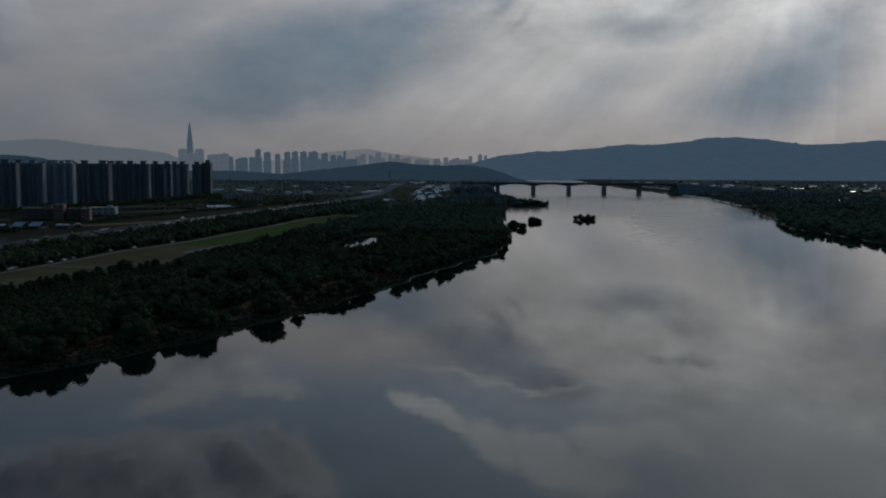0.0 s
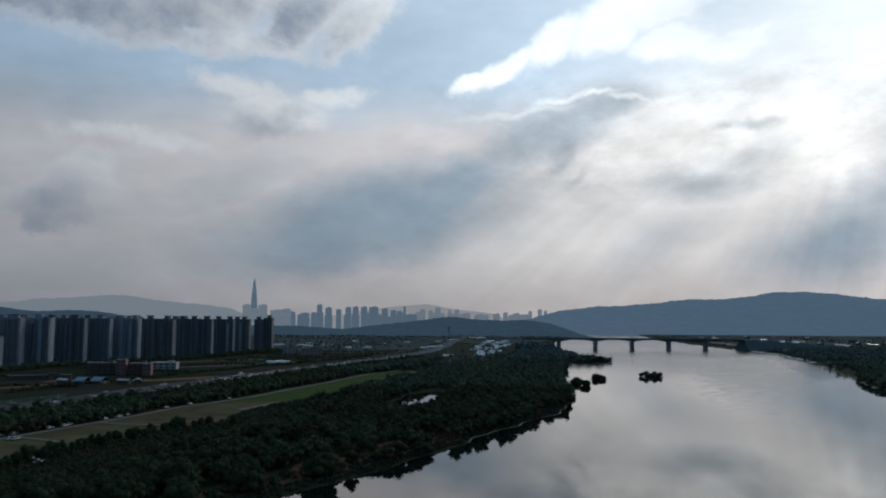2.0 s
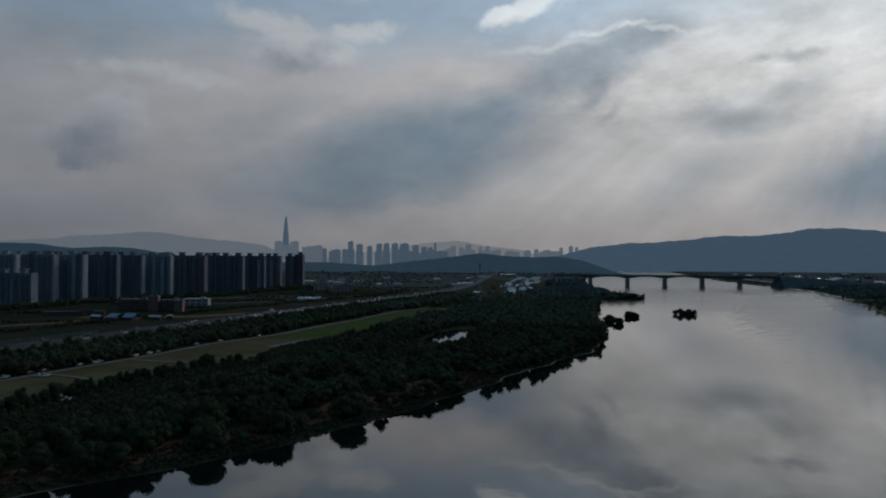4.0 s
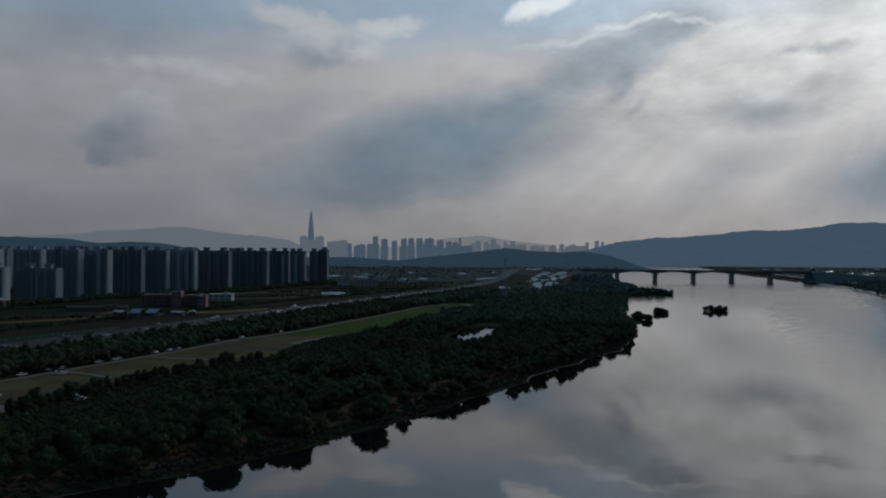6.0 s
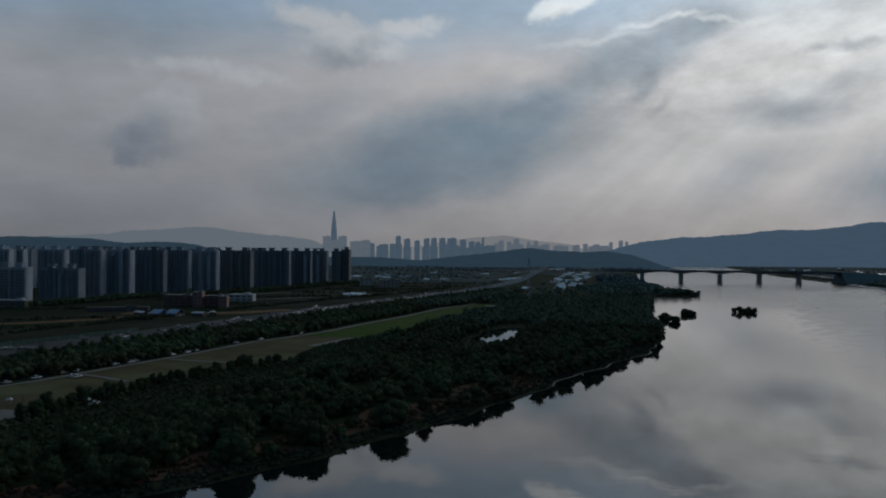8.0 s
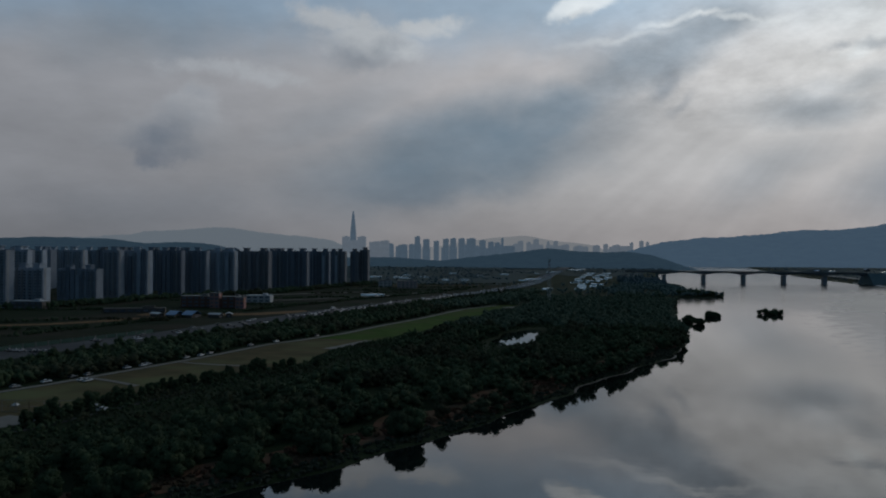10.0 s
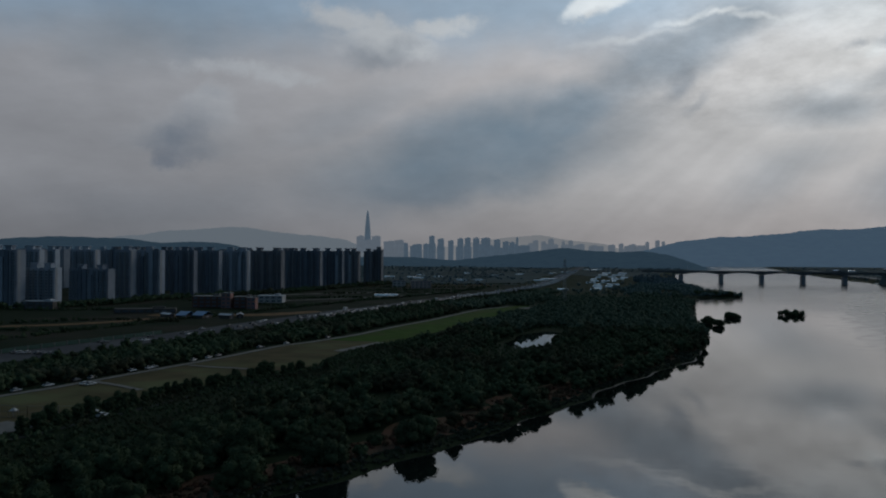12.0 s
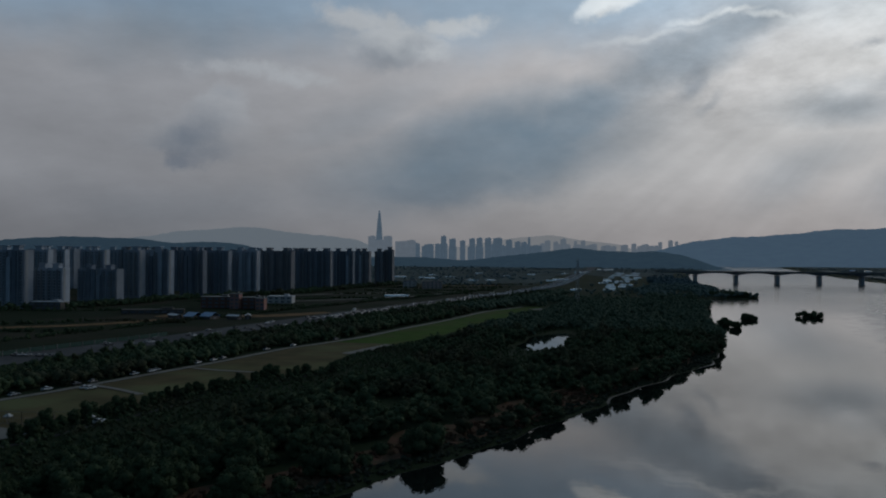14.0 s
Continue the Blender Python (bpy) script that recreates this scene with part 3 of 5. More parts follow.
def tri_mesh(name, V, F, material):
    me = bpy.data.meshes.new(name)
    me.vertices.add(len(V))
    me.vertices.foreach_set("co", np.ascontiguousarray(V, dtype=np.float32).reshape(-1))
    me.loops.add(len(F) * 3)
    me.loops.foreach_set("vertex_index", np.ascontiguousarray(F, dtype=np.int32).reshape(-1))
    me.polygons.add(len(F))
    me.polygons.foreach_set("loop_start", np.arange(len(F), dtype=np.int32) * 3)
    me.update(calc_edges=True)
    me.materials.append(material)
    return me


def trunk_bm(height, r, rng):
    bm = bmesh.new()
    def limb(a, b, r0, r1):
        a, b = Vector(a), Vector(b)
        m = Matrix.Translation((a + b) / 2) @ (b - a).to_track_quat("Z", "Y").to_matrix().to_4x4()
        bmesh.ops.create_cone(bm, cap_ends=False, segments=6, radius1=r0, radius2=r1, depth=(b - a).length, matrix=m)
    limb((0, 0, -0.3), (0.1, 0, height * 0.42), r, r * 0.65)
    for k in range(4):
        a = k * 1.6 + rng.uniform(0, 0.6)
        out = height * 0.22
        limb((0.1, 0, height * (0.28 + 0.04 * k)), (out * math.cos(a), out * math.sin(a), height * (0.52 + 0.06 * k)), r * 0.5, r * 0.15)
    return bm


def tree_kind(name, label, seed, height, radius, lumps, cards, card, leaf, peak=0.0, base=0.12):
    """One tree: a trunk with limbs and a leafy crown."""
    rng = np.random.default_rng(seed)
    ob = thing(name, label, "tree")
    part("trunk", trunk_bm(height, 0.03 * height, rng), M_BARK, ob)
    V, F = crown_arrays(rng, height, radius, lumps, ICO2, cards, card, base, peak, 0.12)
    crown = new("crown", tri_mesh("crown", V, F, leaf))
    crown.parent = ob
    return ob


TREES = [
    tree_kind("tree", "dark green bushy willow on the river bank", 1, 8.6, 4.7, 11, 2600, 0.62, M_LEAF, base=0.04),
    tree_kind("tree", "dark green bushy willow on the river bank", 2, 7.6, 4.9, 11, 2600, 0.62, M_LEAF2, base=0.03),
    tree_kind("tree", "round-crowned dark green tree in the riverside wood", 3, 9.6, 4.5, 11, 2600, 0.62, M_LEAF, base=0.1),
    tree_kind("tree", "round-crowned dark green tree in the riverside wood", 4, 8.4, 4.3, 10, 2400, 0.62, M_LEAF2, base=0.1),
    tree_kind("tree", "low spreading green shrub in the riverside wood", 5, 4.2, 3.6, 9, 1700, 0.55, M_LEAF, base=0.02),
    tree_kind("tree", "upright dark green tree beside the playing field", 6, 9.0, 3.0, 10, 1700, 0.55, M_LEAF2, peak=0.6, base=0.03),
    tree_kind("tree", "upright dark green tree beside the playing field", 7, 8.0, 3.2, 10, 1700, 0.55, M_LEAF, peak=0.45, base=0.03),
]
USED = [False] * len(TREES)


def plant(kind, x, y, scale=1.0, turn=0.0, group=""):
    m = pose(x, y, float(ground_z(x, y)) - 0.1, 0, 0, turn) @ Matrix.Diagonal((scale, scale, scale * 1.0, 1))
    if USED[kind]:
        ob = copy_thing(TREES[kind], m)
        ob.scale = (scale, scale, scale)
    else:
        ob, USED[kind] = TREES[kind], True
        ob.matrix_basis = m
    if group:
        ob["group"] = group
    return ob


def templates(seed, count, lumps, sphere, cards, card, peak=0.0):
    rng = np.random.default_rng(seed)
    return [crown_arrays(rng, rng.uniform(6.0, 8.6), rng.uniform(3.4, 4.6), lumps, sphere, cards, card, 0.02, peak, 0.15) for _ in range(count)]


MID = templates(11, 12, 7, ICO1, 330, 0.85)
FAR = templates(12, 10, 5, ICO1, 90, 1.2)
SPARSE = templates(14, 8, 3, ICO1, 12, 2.0)
TUFTS = [crown_arrays(np.random.default_rng(70 + k), 0.8, 1.1, 2, ICO1, 26, 0.7, 0.0, 0.0, 0.2) for k in range(5)]
TALL = templates(13, 8, 5, ICO1, 170, 0.85, 0.5)


def woods(name, spots, kinds, material, label, seed, lo=0.75, hi=1.25, category="woods"):
    """Many trees that nobody could count, as one object."""
    rng = np.random.default_rng(seed)
    V, F, n = [], [], 0
    z = ground_z(spots[:, 0], spots[:, 1])
    for (x, y), h in zip(spots, z):
        v, f = kinds[rng.integers(len(kinds))]
        a, s = rng.uniform(0, 6.283), rng.uniform(lo, hi)
        c, d = math.cos(a) * s, math.sin(a) * s
        p = np.stack([v[:, 0] * c - v[:, 1] * d + x, v[:, 0] * d + v[:, 1] * c + y, v[:, 2] * s * rng.uniform(0.8, 1.2) + h - 0.1], -1)
        V.append(p)
        F.append(f + n)
        n += len(v)
    ob = new(name, tri_mesh(name, np.concatenate(V), np.concatenate(F), material))
    return tagged(ob, label, category, kind="stuff")


def scatter(seed, y0, y1, left, right, gap, keep=1.0):
    """Spots on a jittered lattice between two lines along the valley."""
    rng = np.random.default_rng(seed)
    out = []
    for y in np.arange(y0, y1, gap):
        a, b = float(left(y)), float(right(y))
        for x in np.arange(a, b, gap):
            p = (x + rng.uniform(-0.45, 0.45) * gap, y + rng.uniform(-0.45, 0.45) * gap)
            if rng.uniform() < keep:
                out.append(p)
    out = np.array(out).reshape(-1, 2)
    return out[ground_z(out[:, 0], out[:, 1]) > 0.25] if len(out) else out


def clearing(p, scale, level, seed):
    """True where the wood is closed."""
    return np.array([noise.noise((x / scale + seed, y / scale, seed)) > level for x, y in p])


def wood_edge(y):
    return at_y(y, PB_Y, PB_X) + 19


def scrub_width(y):
    return np.interp(y, [200, 330, 420, 480, 560], [34, 34, 26, 16, 10])


def plant_riverside():
    rng = np.random.default_rng(21)
    p = scatter(31, 150, 1010, wood_edge, lambda y: left_shore(y) - 1.2, 6.1)
    d = left_shore(p[:, 1]) - p[:, 0]
    back = setback(p[:, 1])
    # open reddish undergrowth behind the first trees
    open_ground = (d > back + 3) & (d < back + 20) & (p[:, 1] < 560) & (p[:, 1] > 180)
    clumped = np.array([noise.noise((y / 11.0, 4.0, 0.0)) > 0.02 for y in p[:, 1]])
    keep = (d > back + np.where(clumped | (p[:, 1] > 380), 0, 8)) & (~open_ground | (rng.uniform(size=len(p)) < np.where(p[:, 1] < 270, 0.42, 0.07)))
    keep &= clearing(p, 26, -0.30, 3.0) | (d < back + 7)
    keep &= (pond_reach(p[:, 0], p[:, 1]) > 1.2) & (pond_reach(p[:, 0] - 4, p[:, 1] - 30) > 1.05) & (pond_reach(p[:, 0] + 4, p[:, 1] + 34) > 1.12) & (pond_reach(p[:, 0] + 8, p[:, 1] + 66) > 1.1) & (pond_reach(p[:, 0] + 10, p[:, 1] + 92) > 0.9)
    p = p[keep]
    # the ragged first row, in clumps with gaps
    ys = np.arange(150, 1000, 4.6)
    first = np.stack([left_shore(ys) - setback(ys) - rng.uniform(0.2, 3.5, len(ys)), ys + rng.uniform(-1.5, 1.5, len(ys))], -1)
    clump = np.array([noise.noise((y / 11.0, 4.0, 0.0)) for y in ys])
    sparse = (ys > 268) & (ys < 375) & ((ys < 318) | (ys > 347)) & (rng.uniform(size=len(ys)) < 0.6)
    p = np.concatenate([p, first[(clump > np.where((ys > 380) | ((ys > 318) & (ys < 347)), -0.2, 0.02)) & ~sparse]])
    near = (p[:, 1] < 300) & (p[:, 0] > -185)
    chosen = [i for i in np.argsort(p[:, 1]) if near[i]][:230]
    mask = np.zeros(len(p), bool)
    mask[chosen] = True
    for x, y in p[mask]:
        edge = left_shore(y) - x < setback(y) + 5
        kind = int(rng.choice([0, 1, 0, 4])) if edge else int(rng.choice([0, 1, 2, 3, 4]))
        low = x < float(wood_edge(y)) + scrub_width(y)
        plant(4 if low else kind, x, y, rng.uniform(0.26, 0.44) if low else rng.uniform(0.68, 1.08), rng.uniform(0, 360), "trees of the riverside wood")
    rest = p[~mask]
    scrub = (rest[:, 0] < wood_edge(rest[:, 1]) + scrub_width(rest[:, 1])) & (rest[:, 1] < 560)
    woods("scrub", rest[scrub], MID, M_WOODS, "low dark green scrub between path and wood", 40, 0.14, 0.30, "scrub")
    rest = rest[~scrub]
    inner = rest[:, 1] < 620
    woods("riverside_woods", rest[inner], MID, M_WOODS, "dense dark green riverside wood along the shore", 41, 0.62, 1.16)
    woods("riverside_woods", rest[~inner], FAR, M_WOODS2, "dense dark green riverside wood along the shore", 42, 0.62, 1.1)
    # low scrub round the pond
    ring = scatter(61, 470, 690, lambda y: POND[0] - 45, lambda y: POND[0] + 50, 3.4, 0.9)
    reach = pond_reach(ring[:, 0], ring[:, 1])
    woods("scrub", ring[(reach > 1.15) & (reach < 2.6)], FAR, M_WOODS, "low dark green scrub round the pond", 62, 0.12, 0.27, "scrub")
    # low reeds and grass along the waterline
    reeds = scatter(35, 150, 560, lambda y: left_shore(y) - setback(y) - 14, lambda y: left_shore(y) - 0.6, 1.7)
    wet = left_shore(reeds[:, 1]) - reeds[:, 0] < setback(reeds[:, 1])
    woods("reeds", reeds[wet & (rng.uniform(size=len(reeds)) < 0.8)], TUFTS, M_RUSH, "low grey-green reeds along the waterline", 57, 0.5, 1.1, "reeds")
    woods("reeds", reeds[~wet & (rng.uniform(size=len(reeds)) < 0.5)], TUFTS, M_REED, "reddish-brown undergrowth behind the shore", 58, 0.6, 1.3, "reeds")


plant_riverside()


def plant_park():
    rng = np.random.default_rng(22)
    # the row between the playing field and the wood
    for y in np.arange(236, 414, 2.7):
        if 262 < y < 266:
            continue
        x = float(at_y(y, PB_Y, PB_X)) + rng.uniform(0, 7)
        if rng.uniform() < 0.94:
            plant(int(rng.choice([5, 6, 6, 2])), x, y, rng.uniform(0.48, 0.78), rng.uniform(0, 360), "trees beside the playing field")
    plant(6, -164.5, 285, 1.0, 40, "trees beside the playing field")
    plant(5, -109, 417, 0.72, 0, "trees beside the playing field")
    verge = scatter(30, 232, 560, lambda y: at_y(y, PB_Y, PB_X) + 3, lambda y: at_y(y, PB_Y, PB_X) + 14, 3.0)
    woods("scrub", verge, FAR, M_WOODS, "low dark shrubs along the edge of the park", 56, 0.16, 0.34, "scrub")
    low = scatter(59, 225, 560, lambda y: at_y(y, PB_Y, PB_X) + 12, lambda y: wood_edge(y) + scrub_width(y), 2.9, 0.85)
    woods("scrub", low, FAR, M_WOODS, "low dark green scrub between path and wood", 60, 0.11, 0.24, "scrub")
    # the belt along the expressway
    belt = scatter(32, 150, 1190, lambda y: road_x(y) + 26, lambda y: float(at_y(y, PT_Y, PT_X)) - 7 if y < 905 else road_x(y) + 62, 5.2)
    far_side = belt[:, 0] < at_y(belt[:, 1], RD_Y, RD_X) + 44
    woods("tree_belt", belt[far_side], FAR, M_WOODS, "long dark tree belt between expressway and park", 43, 0.55, 0.85)
    near_side = ~far_side & (belt[:, 1] < 820)
    woods("tree_belt", belt[near_side], TALL, M_WOODS, "long dark tree belt between expressway and park", 48, 0.75, 1.1)
    woods("tree_belt", belt[~far_side & ~near_side], SPARSE, M_WOODS2, "dark tree belt beside the far expressway", 54, 0.75, 1.1)


plant_park()

# woods of the flats upstream of the bridge
rng_flat = np.random.default_rng(55)
p = scatter(33, 905, 1700, lambda y: road_x(y) + 50, lambda y: left_shore(y) - 2, 8.5)
p = p[clearing(p, 60, -0.18, 7.0) & (np.hypot((p[:, 0] - 4) / 30, (p[:, 1] - 925) / 45) > 1)]
p = p[~((p[:, 0] < np.interp(p[:, 1], [1260, 1400, 1500, 1700], [50, 115, 140, 170])) & (p[:, 1] > 1260)) | (rng_flat.uniform(size=len(p)) < 0.035)]
p = p[~((p[:, 1] > 1050) & (p[:, 1] < 1300) & (p[:, 0] < 92)) | (rng_flat.uniform(size=len(p)) < 0.12)]
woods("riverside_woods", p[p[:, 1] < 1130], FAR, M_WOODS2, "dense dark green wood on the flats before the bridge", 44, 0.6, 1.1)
woods("riverside_woods", p[(p[:, 1] >= 1130) & (p[:, 1] < 1480)], SPARSE, M_WOODS3, "dense hazy pale green wood on the flats before the bridge", 53, 0.6, 1.15)
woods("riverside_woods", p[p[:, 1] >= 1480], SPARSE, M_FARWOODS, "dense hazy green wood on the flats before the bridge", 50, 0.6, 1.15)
p = scatter(39, 1590, 1676, lambda y: 150, lambda y: left_shore(y) - 20, 8)
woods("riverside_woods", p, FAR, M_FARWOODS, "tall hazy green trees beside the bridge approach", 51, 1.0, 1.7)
# the islets
rng = np.random.default_rng(23)
for cx, cy, rx, ry in ISLETS:
    n = max(6, int(rx * ry / 5))
    for k in range(n):
        a, r = rng.uniform(0, 6.28), math.sqrt(rng.uniform()) * 0.95
        x, y = cx + rx * r * math.cos(a), cy + ry * r * math.sin(a)
        if float(ground_z(x, y)) > -0.2:
            plant(int(rng.choice([0, 1, 4])), x, y, rng.uniform(0.45, 0.68), rng.uniform(0, 360), "willows on the islets")
for k in range(26):
    x, y = 176 + 60 * k / 25 + rng.uniform(-3, 3), rng.uniform(1170, 1184) + 6 * (k < 6)
    plant(int(rng.choice([0, 1, 4])), x, y, rng.uniform(0.6, 0.95) if k < 22 else 0.5, rng.uniform(0, 360), "willows on the spit")
# the other bank
p = scatter(34, 430, 1700, lambda y: right_shore(y) + 2, lambda y: right_shore(y) + 320, 8.6)
d = p[:, 0] - right_shore(p[:, 1])
p = p[(clearing(p, 70, -0.12, 9.0)) | ((p[:, 1] < 900) & (d < 150))]
p = p[(p[:, 1] < 900) | (p[:, 0] - right_shore(p[:, 1]) > 22) | (rng.uniform(size=len(p)) < 0.45)]
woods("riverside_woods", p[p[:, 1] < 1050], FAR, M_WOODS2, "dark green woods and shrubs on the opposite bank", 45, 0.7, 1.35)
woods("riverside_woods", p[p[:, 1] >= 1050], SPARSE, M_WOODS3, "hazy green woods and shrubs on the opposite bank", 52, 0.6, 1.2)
# hedges and copses among the fields
def hedge(pts, gap, width, seed):
    r = np.random.default_rng(seed)
    out = []
    for (x0, y0), (x1, y1) in zip(pts, pts[1:]):
        n = int(math.hypot(x1 - x0, y1 - y0) / gap)
        for k in range(n):
            s = k / n
            out.append((x0 + (x1 - x0) * s + r.uniform(-width, width), y0 + (y1 - y0) * s + r.uniform(-width, width)))
    return np.array(out)


HEDGES = [[(-345, 500), (-310, 640), (-262, 800), (-215, 960), (-150, 1130), (-110, 1300)], [(-420, 600), (-360, 660), (-290, 650)], [(-520, 730), (-440, 745), (-380, 770)],
          [(-330, 860), (-260, 850)], [(-400, 900), (-330, 960), (-250, 1000), (-185, 1010)], [(-300, 1090), (-220, 1130), (-130, 1140)], [(-280, 1180), (-200, 1210), (-110, 1230)],
          [(-300, 1290), (-190, 1300), (-90, 1340)], [(-290, 1420), (-170, 1420), (-60, 1470)], [(-480, 560), (-400, 560), (-330, 575)]]
p = np.concatenate([hedge(h, 1.7, 4.0, 60 + i) for i, h in enumerate(HEDGES)])
woods("hedge", p, FAR, M_WOODS, "dark green hedges between the fields", 46, 0.2, 0.5, "hedge")
FOOT = [[(-535, 742), (-470, 765), (-445, 850), (-448, 915), (-422, 960), (-385, 1040), (-345, 1115), (-328, 1210), (-315, 1300), (-292, 1370), (-275, 1430)]]
p = np.concatenate([hedge(h, 1.6, 11, 80 + i) for i, h in enumerate(FOOT)])
woods("garden_trees", p, FAR, M_WOODS, "dark garden trees at the foot of the apartment blocks", 49, 0.5, 1.0, "trees")
p = np.concatenate([scatter(36, 1400, 3300, lambda y: -0.62 * y, lambda y: road_x(min(y, 3200)) - 25, 24), scatter(37, 1760, 3000, lambda y: road_x(min(y, 3200)) + 30, lambda y: left_shore(y), 20),
                    scatter(38, 1700, 3200, lambda y: right_shore(y) + 10, lambda y: right_shore(y) + 1500, 26)])
p = p[clearing(p, 130, -0.05, 15.0)]
p = p[~((p[:, 1] < 2350) & (p[:, 0] > -20) & (p[:, 0] < 185))]
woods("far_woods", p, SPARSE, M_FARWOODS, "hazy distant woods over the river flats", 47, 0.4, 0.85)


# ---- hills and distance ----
# the haze before each range is put in as a bluish glow of its surface
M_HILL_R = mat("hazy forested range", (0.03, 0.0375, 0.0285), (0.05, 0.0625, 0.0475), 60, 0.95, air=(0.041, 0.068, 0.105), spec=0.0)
M_HILL_M = mat("hazy forested hill", (0.014, 0.019, 0.016), (0.030, 0.038, 0.030), 40, 0.95, air=(0.018, 0.034, 0.053), spec=0.0)
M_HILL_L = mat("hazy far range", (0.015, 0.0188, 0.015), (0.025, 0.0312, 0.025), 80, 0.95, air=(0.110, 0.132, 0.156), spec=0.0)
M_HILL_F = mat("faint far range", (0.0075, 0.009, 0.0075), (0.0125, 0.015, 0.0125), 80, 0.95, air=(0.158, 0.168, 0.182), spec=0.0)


def hill(name, label, Y, depth, azs, els, material, rough, seed, eye=58.5):
    """A wooded ridge across the valley at distance Y, its crest named by direction and slope."""
    a = np.linspace(azs[0], azs[-1], 260)
    e = np.interp(a, azs, els)
    ker = np.hanning(15)
    pad = np.pad(e, 7, mode="edge")
    e = np.convolve(pad, ker / ker.sum(), "valid")
    V, F = [], []
    ny = 14
    for j in range(ny):
        s = j / (ny - 1)
        up = math.sin(min(1, s * 1.25) * math.pi / 2)
        for i, (az, el) in enumerate(zip(a, e)):
            y = Y + depth * (s - 0.8)
            x = math.tan(az) * Y * (1 + 0.0 * s)
            top = eye + el * Y / math.cos(az)
            nz = noise.fractal((x / 170 + seed, y / 170, seed), 1.0, 2.0, 5) + 0.55 * noise.noise((x / 28, y / 40, seed))
            V.append((x, y, max(-2.0, top * up * (1 + 0.10 * (1 - s) * nz) + rough * nz * (0.2 + 0.8 * up)) if j else -2.0))
    for j in range(ny - 1):
        for i in range(len(a) - 1):
            k = j * len(a) + i
            F.append((k, k + 1, k + len(a) + 1, k + len(a)))
    return tagged(mesh_ob(name, V, F, material, smooth=True), label, "hill", kind="structure")


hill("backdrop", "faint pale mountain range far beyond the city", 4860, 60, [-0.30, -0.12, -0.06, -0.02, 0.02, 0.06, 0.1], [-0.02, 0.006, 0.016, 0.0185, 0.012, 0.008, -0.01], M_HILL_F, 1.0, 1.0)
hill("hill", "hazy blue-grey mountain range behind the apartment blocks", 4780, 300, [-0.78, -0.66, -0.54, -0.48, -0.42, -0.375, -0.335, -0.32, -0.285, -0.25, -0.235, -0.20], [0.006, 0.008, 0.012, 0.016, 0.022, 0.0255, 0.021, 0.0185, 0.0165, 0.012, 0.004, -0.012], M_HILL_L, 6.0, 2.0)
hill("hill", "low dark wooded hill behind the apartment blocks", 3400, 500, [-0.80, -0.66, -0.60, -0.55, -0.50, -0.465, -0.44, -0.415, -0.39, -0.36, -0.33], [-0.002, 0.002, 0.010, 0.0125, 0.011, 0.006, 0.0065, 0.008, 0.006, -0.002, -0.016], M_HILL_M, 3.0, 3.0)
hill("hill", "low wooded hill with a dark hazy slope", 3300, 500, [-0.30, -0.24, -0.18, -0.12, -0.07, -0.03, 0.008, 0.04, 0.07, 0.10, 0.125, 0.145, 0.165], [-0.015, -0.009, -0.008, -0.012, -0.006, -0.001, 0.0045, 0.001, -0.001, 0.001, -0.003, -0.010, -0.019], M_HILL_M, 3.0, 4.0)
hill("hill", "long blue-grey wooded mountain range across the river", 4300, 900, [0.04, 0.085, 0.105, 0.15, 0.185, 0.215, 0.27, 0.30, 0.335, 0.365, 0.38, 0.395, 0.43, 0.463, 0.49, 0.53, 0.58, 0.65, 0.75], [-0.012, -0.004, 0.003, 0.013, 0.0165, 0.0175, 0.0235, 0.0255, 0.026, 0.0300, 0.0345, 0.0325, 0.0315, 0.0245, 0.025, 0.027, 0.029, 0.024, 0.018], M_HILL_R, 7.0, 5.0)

# skyline haze is put in as a faint blue emission of the walls
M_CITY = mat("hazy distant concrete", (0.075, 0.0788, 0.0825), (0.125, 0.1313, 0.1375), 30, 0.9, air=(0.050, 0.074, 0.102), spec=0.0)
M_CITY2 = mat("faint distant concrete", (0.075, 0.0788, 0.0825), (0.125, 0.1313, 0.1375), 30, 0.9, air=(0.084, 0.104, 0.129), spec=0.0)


def far_block(u, width, el, material, Y=4600, eye=58.5, label="hazy grey apartment tower on the far skyline"):
    """A tower block of the skyline with stepped top, by direction and slope."""
    w = width * Y / 1493
    h = eye + el * Y / math.cos(u)
    ob = thing("apartment_tower", label, "tower block", "towers on the far skyline", (math.tan(u) * Y, Y, 0))
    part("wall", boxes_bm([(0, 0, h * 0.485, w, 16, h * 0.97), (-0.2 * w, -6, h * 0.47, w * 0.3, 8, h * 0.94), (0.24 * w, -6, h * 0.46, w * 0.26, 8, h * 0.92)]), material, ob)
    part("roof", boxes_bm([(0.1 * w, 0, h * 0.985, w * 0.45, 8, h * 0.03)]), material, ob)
    return ob


SKY = [(556, 9, 390), (572, 11, 395), (590, 9, 398), (607, 10, 394), (620, 10, 393), (635, 11, 393), (652, 16, 393), (672, 11, 396), (687, 10, 399), (698, 9, 400), (707, 4, 392), (717, 24, 406), (545, 8, 404), (530, 16, 405)]
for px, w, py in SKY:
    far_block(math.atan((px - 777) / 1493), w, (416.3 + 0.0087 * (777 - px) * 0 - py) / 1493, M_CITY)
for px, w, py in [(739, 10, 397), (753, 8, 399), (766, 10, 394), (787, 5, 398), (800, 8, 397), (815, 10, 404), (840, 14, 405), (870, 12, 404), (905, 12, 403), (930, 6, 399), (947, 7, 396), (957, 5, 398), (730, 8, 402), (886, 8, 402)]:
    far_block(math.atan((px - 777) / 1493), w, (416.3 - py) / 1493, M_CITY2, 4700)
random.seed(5)
